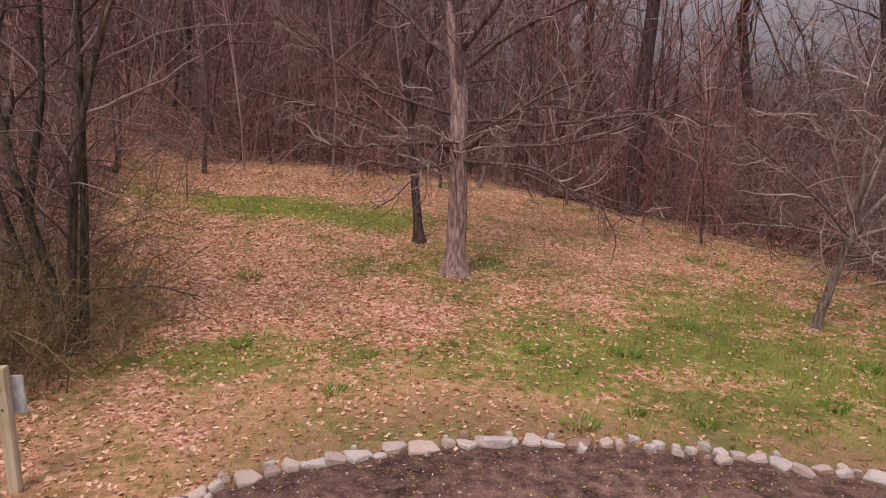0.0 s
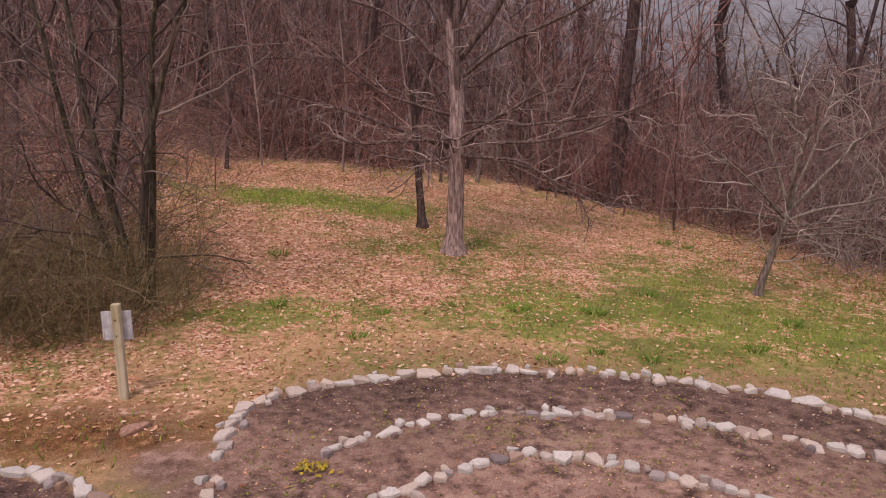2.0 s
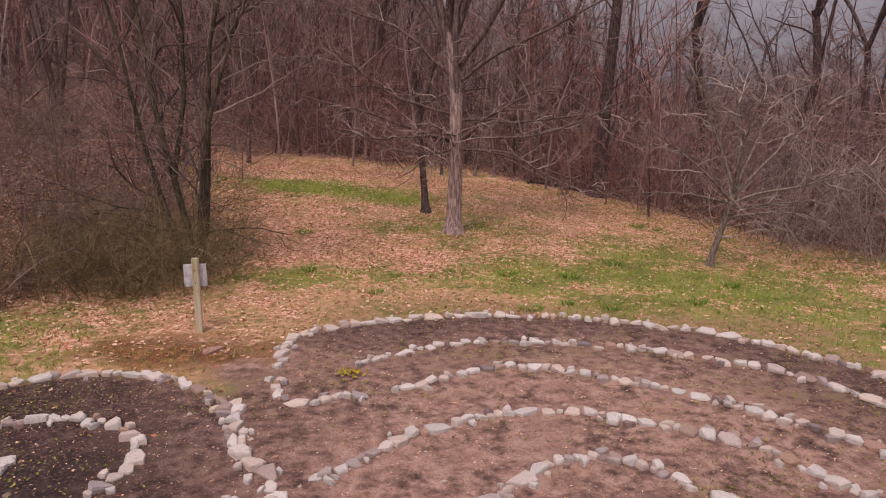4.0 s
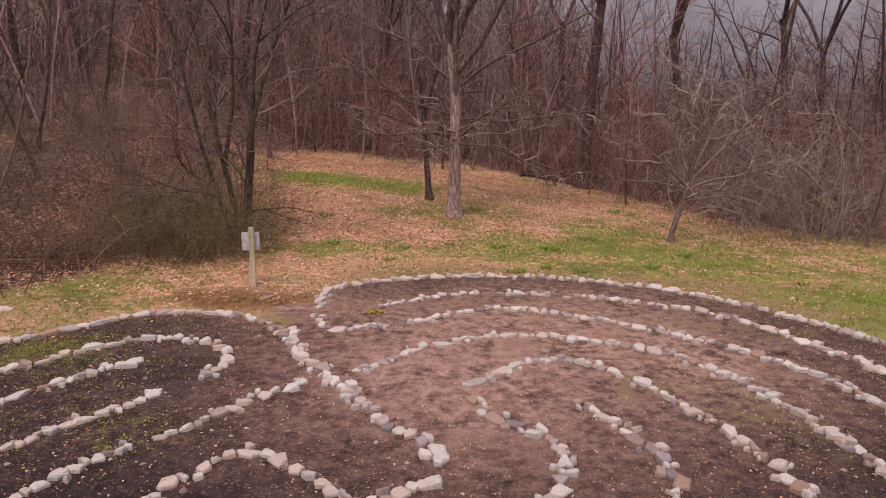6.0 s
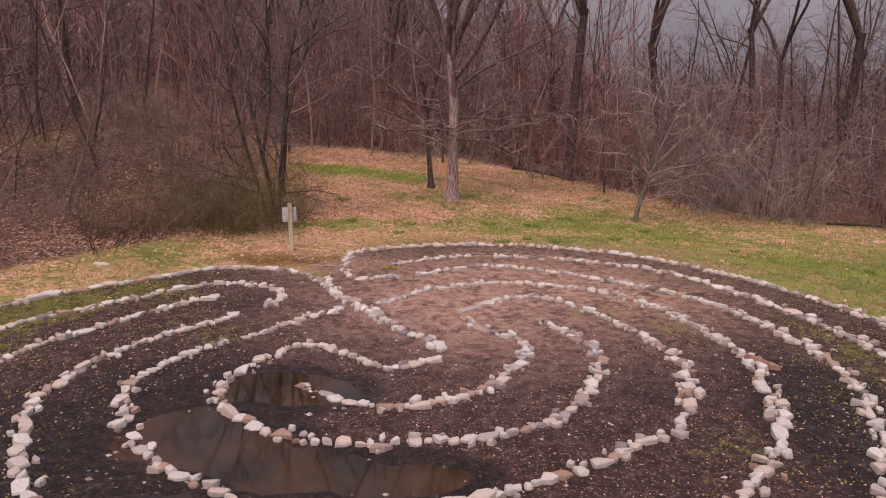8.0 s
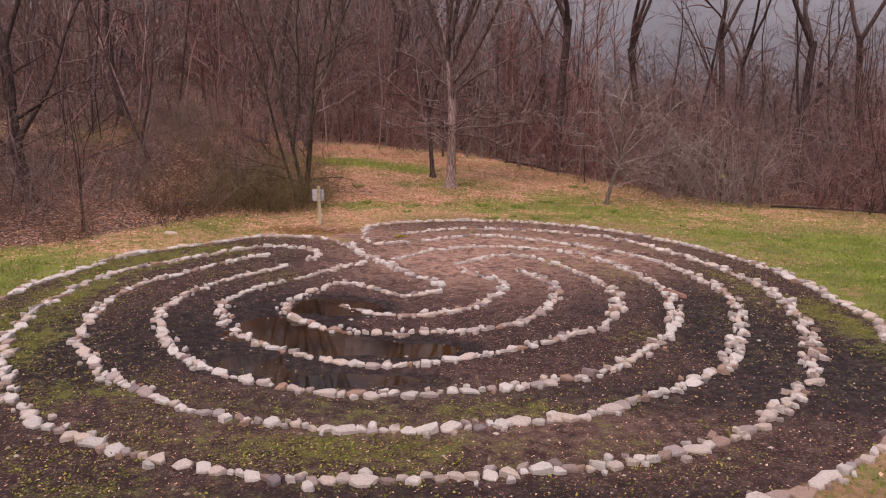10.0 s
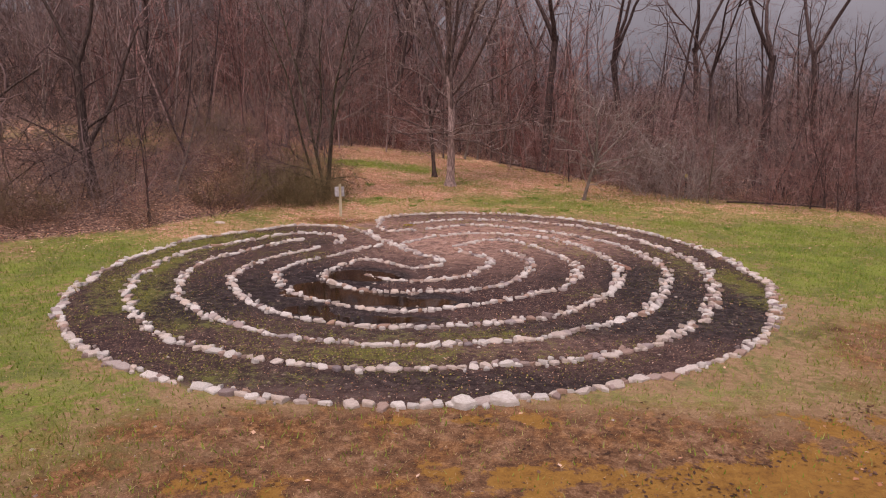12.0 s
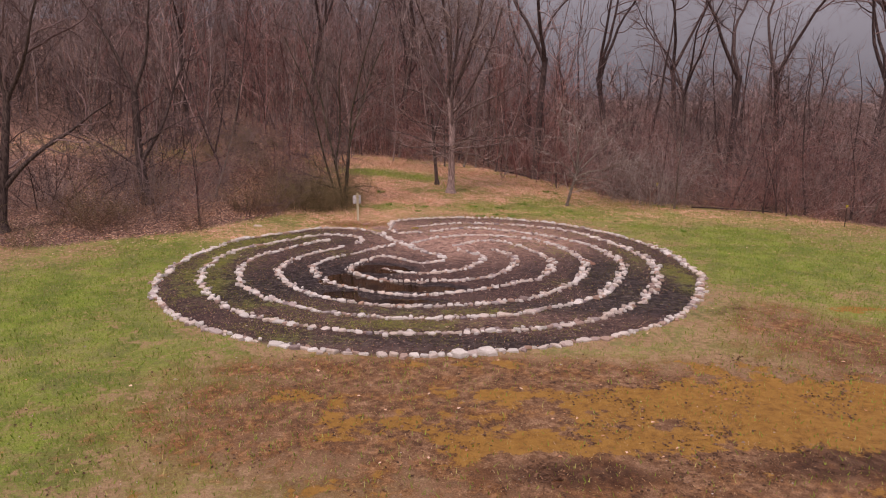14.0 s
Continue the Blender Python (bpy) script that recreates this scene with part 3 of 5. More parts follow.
    leafy_ = np.clip(smooth(5.5, 9.0, y + 0.15 * np.abs(x)) + patch(x, y, [(-9.5, 2.0, 4.0, 1.6, 1.0), (-4.2, 5.0, 3.0, 1.8, 0.9)]), 0, 1) * (1 - 0.55 * smooth(6.5, 10, x) * smooth(9, 6, y))
    return dict(leafy=leafy_, bare=bare, mud=mud, woods=woods, green=green, clay=clay, moss=moss, pale=pale, wet=wet)


gx, gy = axis(-15.0, 17.5, 0.17, 1700), axis(-17.0, 24.0, 0.17, 1700)
GX, GY = np.meshgrid(gx, gy)
GZ = ground_z(GX.ravel(), GY.ravel())
nx, ny = len(gx), len(gy)
idx = np.arange(nx * ny).reshape(ny, nx)
quads = np.stack([idx[:-1, :-1], idx[:-1, 1:], idx[1:, 1:], idx[1:, :-1]], -1).reshape(-1, 4)
ground = link_mesh("ground", np.stack([GX.ravel(), GY.ravel(), GZ], 1), quads, GROUND, flat=False)
tagged(ground, "patchy lawn with fallen leaves, dark mud and clay", "ground", kind="structure")
for key, val in zones(GX.ravel(), GY.ravel()).items():
    a = ground.data.attributes.new(key, "FLOAT", "POINT")
    a.data.foreach_set("value", np.asarray(val, np.float32))

# standing water fills the low places between the rows
bm = bmesh.new()
bmesh.ops.create_circle(bm, cap_ends=True, segments=48, radius=3.2)
water = part("water", bm, WATER, None)
water.location = (-1.7, -3.4, 0.043)
tagged(water, "shallow brown rainwater puddles reflecting bare trees", "puddle", kind="structure")


# ---- trees: every limb is a tapered tube ----
class Tubes:
    """Gathers tapered tubes and turns them into one mesh."""

    def __init__(self):
        self.sets = {}

    def add(self, pts, radii, sides):
        self.sets.setdefault((len(pts), sides), []).append((np.asarray(pts, float), np.asarray(radii, float)))

    def arrays(self):
        vs, fs, base = [], [], 0
        for (n, s), items in self.sets.items():
            p = np.stack([i[0] for i in items])
            r = np.stack([i[1] for i in items])
            t = np.gradient(p, axis=1)
            t /= np.linalg.norm(t, axis=2, keepdims=True) + 1e-9
            chord = p[:, -1] - p[:, 0]
            chord /= np.linalg.norm(chord, axis=1, keepdims=True) + 1e-9
            ref = np.where(np.abs(chord[:, 2:3]) > 0.7, np.array([[1.0, 0, 0]]), np.array([[0, 0, 1.0]]))
            u = np.cross(t, ref[:, None, :])
            u /= np.linalg.norm(u, axis=2, keepdims=True) + 1e-9
            w = np.cross(t, u)
            a = np.arange(s) * 2 * math.pi / s
            ring = p[:, :, None, :] + r[:, :, None, None] * (u[:, :, None, :] * np.cos(a)[None, None, :, None] + w[:, :, None, :] * np.sin(a)[None, None, :, None])
            b = len(items)
            vs.append(ring.reshape(-1, 3))
            i = np.arange(b * n * s).reshape(b, n, s) + base
            j = np.roll(i, -1, axis=2)
            fs.append(np.stack([i[:, :-1], j[:, :-1], j[:, 1:], i[:, 1:]], -1).reshape(-1, 4))
            base += b * n * s
        if not vs:
            return np.zeros((0, 3)), np.zeros((0, 4), int)
        return np.concatenate(vs), np.concatenate(fs)


def unit(v):
    return v / (np.linalg.norm(v) + 1e-9)


def bend_line(rng, start, way, length, n, wander, lift):
    """A crooked line that leaves start along way; lift turns it up or down."""
    pts, d, step = [np.array(start, float)], unit(np.array(way, float)), length / (n - 1)
    for _ in range(n - 1):
        d = unit(d + rng.normal(0, wander, 3) + np.array([0, 0, lift]))
        pts.append(pts[-1] + d * step)
    return np.array(pts)


def off_axis(rng, d, angle, turn=None):
    """A direction that leaves d by angle, turned round it."""
    d = unit(d)
    a = unit(np.cross(d, [0.31, 0.77, 0.55]))
    b = np.cross(d, a)
    t = rng.uniform(0, 2 * math.pi) if turn is None else turn
    return unit(d * math.cos(angle) + (a * math.cos(t) + b * math.sin(t)) * math.sin(angle))


def branch_out(rng, thick, thin, pts, r0, r1, level, spec):
    """Side branches of one limb, then theirs, down to fine twigs."""
    length = np.linalg.norm(np.diff(pts, axis=0), axis=1).sum()
    if level >= len(spec):
        return
    s = spec[level]
    count = max(1, int(round(s["per_metre"] * length * rng.uniform(0.8, 1.2))))
    for i in range(count):
        f = s.get("from", 0.2) + (1 - s.get("from", 0.2)) * (i + rng.uniform(0, 1)) / count
        q = f * (len(pts) - 1)
        k = min(int(q), len(pts) - 2)
        at = lerp(pts[k], pts[k + 1], q - k)
        d = off_axis(rng, pts[k + 1] - pts[k], radians(rng.uniform(*s["angle"])))
        size = s["size"] * rng.uniform(0.6, 1.25) * (1.15 - 0.55 * f)
        r = min(s["radius"] * rng.uniform(0.75, 1.2), lerp(r0, r1, f) * 0.8)
        line = bend_line(rng, at, d, size, s["n"], s["wander"], s["lift"] * rng.uniform(0.3, 1.4))
        (thick if s["thick"] else thin).add(line, np.linspace(r, r * s.get("tip", 0.3), s["n"]), s["sides"])
        branch_out(rng, thick, thin, line, r, r * s.get("tip", 0.3), level + 1, spec)


def plant_tree(name, label, at, seed, stems, limbs, spec, bark, twigs, category="tree", group="", upper=None, crook=(0.035, 0.075, 0.085)):
    """A bare tree: stems (start, way, length, r0, r1, lift), then named limbs (stem, fraction, azimuth, elevation, length, radius, lift), then branch levels."""
    rng = np.random.default_rng(seed)
    root = new(name)
    crown = Tubes()
    lines = []
    for k, (base, way, length, r0, r1, lift) in enumerate(stems):
        n = 12
        if base[2] >= 0.2:
            main = lines[0][0]
            h = min(base[2], main[-1, 2] - 0.02)
            base = [np.interp(h, main[:, 2], main[:, c]) for c in range(3)]
        pts = bend_line(rng, base, way, length, n, crook[0] if base[2] < 0.2 else crook[1], lift)
        radii = lerp(r0, r1, np.linspace(0, 1, n) ** 0.8)
        if base[2] < 0.2:
            foot = [(lerp(pts[0], pts[1], w), r0 * g) for w, g in ((0.0, 1.75), (0.18, 1.42), (0.42, 1.17), (0.75, 1.05))]
            pts = np.concatenate([[q for q, _ in foot], pts[1:]])
            radii = np.concatenate([[g for _, g in foot], radii[1:]])
            pts[0, 2] -= 0.12
        tube = Tubes()
        tube.add(pts, radii, 10 if r0 > 0.06 else 7)
        v, f = tube.arrays()
        link_mesh("trunk" if base[2] < 0.2 else "bough", v, f, bark if k == 0 or not upper else upper, root, flat=False)
        lines.append((pts, r0, r1))
        branch_out(rng, crown, crown, pts, r0, r1, 0, spec)
    for stem, f, az, el, length, r, lift in limbs:
        pts, r0, r1 = lines[stem]
        q = f * (len(pts) - 1)
        k = min(int(q), len(pts) - 2)
        p = lerp(pts[k], pts[k + 1], q - k)
        d = (math.sin(radians(az)) * math.cos(radians(el)), math.cos(radians(az)) * math.cos(radians(el)), math.sin(radians(el)))
        line = bend_line(rng, p, d, length, 11, crook[2], lift)
        tube = Tubes()
        tube.add(line, np.linspace(r, r * 0.3, 11), 7)
        v, fc = tube.arrays()
        link_mesh("bough", v, fc, upper or bark, root, flat=False)
        branch_out(rng, crown, crown, line, r, r * 0.3, 1, spec)
    v, f = crown.arrays()
    tagged(link_mesh("crown", v, f, twigs, root, flat=False), kind="stuff")
    root.location = (at[0], at[1], ground_at(*at))
    return tagged(root, label, category, group)


YARD = [dict(per_metre=1.2, **{"from": 0.36}, angle=(35, 72), size=2.3, radius=0.034, n=9, wander=0.17, lift=0.03, thick=True, sides=5),
        dict(per_metre=2.8, angle=(30, 75), size=1.1, radius=0.015, n=7, wander=0.25, lift=-0.02, thick=True, sides=4),
        dict(per_metre=4.4, angle=(28, 65), size=0.5, radius=0.0085, n=4, wander=0.28, lift=-0.03, thick=False, sides=3),
        dict(per_metre=5.5, angle=(25, 60), size=0.24, radius=0.0052, n=3, wander=0.25, lift=0.0, thick=False, sides=3)]

# the spreading tree on the lawn: a straight trunk, low drooping boughs, a vase of rising ones
plant_tree("lawn_tree", "bare grey-barked spreading tree on the leafy lawn", (0.2, 11.65), 11,
           [((0, 0, 0), (0.03, 0, 1), 4.3, 0.18, 0.125, 0.0), ((0.06, 0.05, 2.4), (-0.09, 0.06, 1), 6.5, 0.075, 0.02, 0.01), ((0.1, 0, 4.1), (0.42, -0.1, 1), 5.6, 0.125, 0.022, 0.03),
            ((0.1, 0, 4.2), (-0.05, 0.1, 1), 6.4, 0.125, 0.022, 0.01), ((0.1, 0, 3.9), (-0.42, 0.0, 1), 5.4, 0.115, 0.022, 0.03), ((0.1, 0, 3.5), (0.8, 0.1, 1), 5.2, 0.10, 0.02, 0.05),
            ((0.1, 0, 4.0), (0.15, 0.35, 1), 5.8, 0.07, 0.018, 0.02), ((0.1, 0, 4.2), (-0.2, -0.3, 1), 5.8, 0.07, 0.018, 0.02), ((0.1, 0, 4.1), (0.22, -0.15, 1), 6.2, 0.075, 0.018, 0.01),
            ((0.1, 0, 3.8), (-0.62, 0.15, 1), 5.0, 0.07, 0.016, 0.05), ((0.1, 0, 4.2), (0.55, 0.2, 1), 5.4, 0.075, 0.016, 0.05), ((0.1, 0, 4.25), (0.08, -0.05, 1), 6.6, 0.08, 0.016, 0.0)],
           [(0, 0.56, -86, 27, 3.7, 0.047, -0.012), (0, 0.58, -118, 12, 2.6, 0.04, -0.02), (0, 0.57, 97, 30, 2.5, 0.047, -0.03), (0, 0.80, 88, 42, 3.8, 0.047, -0.07), (0, 0.82, -82, 38, 3.6, 0.043, -0.01),
            (0, 0.6, 118, 2, 3.9, 0.036, -0.005), (0, 0.56, 100, -6, 3.6, 0.032, 0.0), (0, 0.55, 135, -4, 3.4, 0.034, -0.006), (0, 0.75, 20, 20, 3.0, 0.035, 0.0), (0, 0.66, 110, 14, 4.0, 0.036, -0.03),
            (0, 0.55, -130, -2, 3.0, 0.030, -0.006), (0, 0.68, -100, 22, 3.2, 0.036, -0.02), (0, 0.6, 198, 8, 3.8, 0.024, -0.02), (0, 0.6, 148, 6, 4.2, 0.026, -0.025)],
           [dict(YARD[0], per_metre=1.9, lift=0.06, angle=(24, 50), size=2.1, radius=0.024), YARD[1] | dict(radius=0.014, per_metre=3.0), YARD[2] | dict(per_metre=4.8), YARD[3]], BARK_GREY, TWIG_GREY, upper=BARK_UPPER, crook=(0.03, 0.075, 0.11))

# slim leaning tree just behind it
plant_tree("young_tree", "slim dark-trunked young tree leaning beside the larger one", (-0.45, 13.6), 12,
           [((0, 0, 0), (-0.10, 0, 1), 3.4, 0.10, 0.05, 0.0), ((-0.3, 0, 2.2), (0.3, 0.2, 1), 2.6, 0.05, 0.012, 0.0)], [(0, 0.85, -70, 30, 1.8, 0.03, -0.04), (0, 0.8, 80, 30, 1.8, 0.03, -0.04)],
           [dict(YARD[0], per_metre=1.2, size=1.3, radius=0.022), YARD[1] | dict(size=0.7, radius=0.011), YARD[2], YARD[3]], BARK_DARK, TWIG_RED)

# small pale tree at the lawn's edge
plant_tree("small_tree", "small pale many-branched bare tree on the grass", (5.3, 9.95), 13,
           [((0, 0, 0), (0.10, 0, 1), 1.6, 0.07, 0.052, 0.0), ((0.27, 0, 1.5), (0.02, 0, 1), 2.9, 0.044, 0.010, 0.0), ((0.28, 0, 1.4), (0.62, -0.1, 1), 3.1, 0.040, 0.010, 0.0),
            ((0.27, 0, 1.5), (-0.55, 0.2, 1), 2.7, 0.036, 0.010, 0.01), ((0.27, 0, 1.5), (0.25, 0.6, 1), 2.5, 0.034, 0.010, 0.01), ((0.2, 0, 1.25), (1.2, -0.3, 0.75), 2.9, 0.032, 0.008, -0.01), ((0.2, 0, 1.4), (-0.2, -0.45, 1), 2.4, 0.030, 0.008, 0.0), ((0.2, 0, 1.3), (-1.1, -0.2, 0.8), 2.4, 0.028, 0.008, 0.0)],
           [(0, 0.8, 95, 12, 2.4, 0.024, 0.0), (0, 0.85, -80, 20, 2.0, 0.024, -0.01), (0, 0.75, 170, 10, 1.8, 0.022, -0.01), (0, 0.7, 130, 14, 2.2, 0.022, -0.02)],
           [dict(YARD[0], per_metre=3.0, size=1.15, radius=0.015, angle=(30, 66), lift=-0.01), YARD[1] | dict(size=0.7, radius=0.010, per_metre=4.0, lift=-0.02), YARD[2] | dict(size=0.4, radius=0.0085), YARD[3]], BARK_PALE, TWIG_PALE)

# the many-stemmed tree above the bank
plant_tree("bank_tree", "dark many-stemmed bare tree rising from shrubs", (-4.3, 7.95), 14,
           [((0, 0, 0), (-0.08, 0, 1), 8.0, 0.062, 0.015, 0.0), ((0.15, 0.1, 0), (0.08, 0.05, 1), 8.5, 0.056, 0.016, 0.0), ((-0.15, 0.1, 0), (-0.20, 0.1, 1), 7.0, 0.055, 0.015, 0.01),
            ((0.1, -0.1, 0), (0.05, -0.12, 1), 7.0, 0.06, 0.02, 0.0), ((0.0, 0.2, 1.6), (0.35, 0.2, 1), 4.6, 0.05, 0.015, 0.02)],
           [(1, 0.24, 95, 26, 1.6, 0.018, 0.0), (0, 0.25, -95, 24, 2.0, 0.026, 0.0)], [dict(YARD[0] | {"from": 0.30}, per_metre=1.9, size=1.9, radius=0.022, angle=(22, 52), lift=0.05)] + YARD[1:], BARK_BANK, TWIG_BANK, crook=(0.06, 0.09, 0.13))

# trees further along the bank
plant_tree("bank_tree", "dark gnarled bare tree in the brush on the bank", (-11.6, 6.3), 15,
           [((0, 0, 0), (-0.05, 0, 1), 4.5, 0.19, 0.11, 0.0), ((0.2, 0, 1.4), (0.35, 0, 1), 4.6, 0.10, 0.03, 0.02), ((-0.1, 0, 4.2), (-0.4, 0.1, 1), 4.0, 0.09, 0.02, 0.02), ((-0.1, 0, 4.2), (0.3, 0.1, 1), 4.2, 0.09, 0.02, 0.0)],
           [(0, 0.45, -85, 35, 2.6, 0.05, 0.0), (0, 0.6, 90, 30, 2.6, 0.045, -0.02)], YARD, BARK_DARK, TWIG_DARK)
plant_tree("bank_tree", "dark leaning tree with long low boughs over the lawn", (-14.3, 1.2), 16,
           [((0, 0, 0), (0.08, 0, 1), 4.5, 0.19, 0.10, 0.0), ((0.05, 0, 1.3), (0.85, 0.1, 0.7), 4.6, 0.085, 0.02, 0.01), ((0.2, 0, 4.0), (0.5, 0, 1), 4.5, 0.08, 0.02, 0.0), ((0.2, 0, 4.2), (-0.3, 0.1, 1), 4.0, 0.08, 0.02, 0.0)],
           [(0, 0.5, 75, 30, 3.2, 0.055, -0.01)], YARD, BARK_DARK, TWIG_DARK)

# ---- the woods: kinds of tree built once, then set out ----
HAZE = dict(per_metre=3.0, angle=(20, 70), size=0.6, radius=0.0052, n=2, wander=0.1, lift=0.0, thick=False, sides=3)
TALL = [dict(per_metre=0.9, **{"from": 0.30}, angle=(30, 68), size=3.0, radius=0.040, n=8, wander=0.20, lift=0.05, thick=True, sides=4),
        dict(per_metre=1.7, angle=(25, 65), size=1.5, radius=0.015, n=5, wander=0.24, lift=0.04, thick=True, sides=3),
        dict(per_metre=2.6, angle=(25, 60), size=0.9, radius=0.0080, n=3, wander=0.22, lift=0.02, thick=False, sides=3), HAZE]
SLIM = [dict(per_metre=2.8, **{"from": 0.14}, angle=(28, 66), size=1.7, radius=0.010, n=5, wander=0.20, lift=0.05, thick=True, sides=3),
        dict(per_metre=3.0, angle=(25, 65), size=0.8, radius=0.0062, n=3, wander=0.22, lift=0.02, thick=False, sides=3), dict(HAZE, per_metre=3.0, size=0.5, radius=0.0044)]


def forked_tree(seed, height, r, group):
    rng = np.random.default_rng(seed)
    stems = [((0, 0, 0), (rng.normal(0, 0.03), rng.normal(0, 0.03), 1), height * 0.42, r, r * 0.75, 0.0)]
    for k in range(2 + seed % 2):
        a = rng.uniform(0, 6.28)
        sp = rng.uniform(0.3, 0.6)
        stems.append(((0, 0, height * 0.40), (sp * math.cos(a), sp * math.sin(a), 1), height * 0.6, r * 0.6, r * 0.12, 0.03))
    return plant_tree("woodland_tree", "tall dark bare forked tree in the woods", (0, 0), seed, stems, [], TALL, BARK_WOODS, TWIG_DARK, group=group, crook=(0.03, 0.11, 0.1))


def slim_tree(seed, height, r, group):
    rng = np.random.default_rng(seed)
    stems = [((0, 0, 0), (rng.normal(0, 0.06), rng.normal(0, 0.06), 1), height, r, r * 0.2, 0.01)]
    if seed % 2:
        stems.append(((0.05, 0, 0), (rng.normal(0, 0.2), rng.normal(0, 0.2), 1), height * 0.8, r * 0.7, r * 0.15, 0.02))
    return plant_tree("sapling", "thin reddish-brown bare sapling in the woods edge", (0, 0), seed, stems, [], SLIM, BARK_WOODS if seed % 3 else BARK_PALE, TWIG_HAZE if seed % 5 in (2, 4) else TWIG_RED, group=group, crook=(0.075, 0.08, 0.1))


def set_out(ob, x, y, turn, scale, sink=0.03, lean=0.0):
    return copy_thing(ob, pose(x, y, ground_at(x, y) - sink, lean * math.sin(turn * 1.7), lean * math.cos(turn * 2.3), turn) @ Matrix.Scale(scale, 4))


def away_from_lawn(x, y):
    return float(away(np.array([x]), np.array([y]), CLEARING, True)[0]) * (-1 if inside(np.array([x]), np.array([y]), CLEARING)[0] else 1)


# the camera's view wedge; trees and brush are set out only inside it
def in_view_wedge(x, y):
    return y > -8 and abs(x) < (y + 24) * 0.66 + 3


pick = random.Random(5)
talls = [forked_tree(s, h, r, "woodland trees") for s, h, r in ((31, 15, 0.19), (32, 17, 0.18), (33, 14, 0.15), (34, 16, 0.21), (35, 13, 0.12))]
slims = [slim_tree(s, h, r, "saplings at the woods edge") for s, h, r in ((41, 7, 0.05), (42, 8.5, 0.06), (43, 6, 0.04), (44, 9.5, 0.07), (45, 7.5, 0.055))]

# large trees that stand out against the sky, and the big trunks behind the lawn
STANDOUT = [(10.0, 23.8, 0, 40, 1.0), (15.6, 18.8, 3, 10, 0.95), (18.2, 18.6, 1, 200, 0.95), (14.3, 23.5, 1, 120, 1.0), (5.0, 19.6, 3, 70, 1.0), (22.3, 17.0, 0, 250, 1.0), (-2.9, 22.7, 1, 0, 1.05), (12.9, 18.6, 4, 300, 1.0),
            (-8.5, 24.5, 2, 33, 1.0), (27.0, 22.0, 3, 140, 1.0), (-13.5, 17.0, 4, 95, 1.0)]
spots = []
for x, y, kind, turn, scale in STANDOUT:
    set_out(talls[kind], x, y, turn, scale)
    spots.append((x, y))
tries = 0
while len(spots) < 34 and tries < 9000:
    tries += 1
    x, y = pick.uniform(-60, 45), pick.uniform(2, 75)
    d = away_from_lawn(x, y)
    thin_out = 1.0 if x < 6 else 0.32
    if d < 4 or x < -4 or not in_view_wedge(x, y) or pick.random() > thin_out * math.exp(-d / 45) or any(math.hypot(x - a, y - b) < 2.6 for a, b in spots):
        continue
    spots.append((x, y))
    set_out(pick.choice(talls if x > 2 else (talls[2], talls[4])), x, y, pick.uniform(0, 360), pick.uniform(0.75, 1.15) * (0.8 if x > 6 else 1))
n0 = len(spots)
tries = 0
while len(spots) < n0 + 185 and tries < 20000:
    tries += 1
    x, y = pick.uniform(-34, 40), pick.uniform(-2, 48)
    d = away_from_lawn(x, y)
    if d < 0.5 or not in_view_wedge(x, y) or pick.random() > math.exp(-d / (9 if x < 6 else 16)) or any(math.hypot(x - a, y - b) < 0.8 for a, b in spots):
        continue
    if math.hypot(x + 4.5, y - 7.7) < 1.8 or (x < -3 and y < 15 and pick.random() < 0.85):
        continue
    spots.append((x, y))
    set_out(pick.choice(slims), x, y, pick.uniform(0, 360), pick.uniform(0.55, 1.0) * (0.85 if x > 6 else 1), 0.05, 7)
# slim trees that rise behind the brush, against the sky
n1 = len(spots)
tries = 0
while len(spots) < n1 + 46 and tries < 9000:
    tries += 1
    x, y = pick.uniform(3, 38), pick.uniform(16, 44)
    if away_from_lawn(x, y) < 5 or not in_view_wedge(x, y) or any(math.hypot(x - a, y - b) < 1.3 for a, b in spots):
        continue
    spots.append((x, y))
    set_out(pick.choice(slims), x, y, pick.uniform(0, 360), pick.uniform(0.95, 1.45), 0.05, 4)
# the first of each kind takes a place of its own in the woods
for i, ob in enumerate(talls + slims):
    x, y = -22 + 5.1 * i, 33 + 3.3 * ((i * 7) % 5)
    ob.location = (x, y, ground_at(x, y) - 0.03)


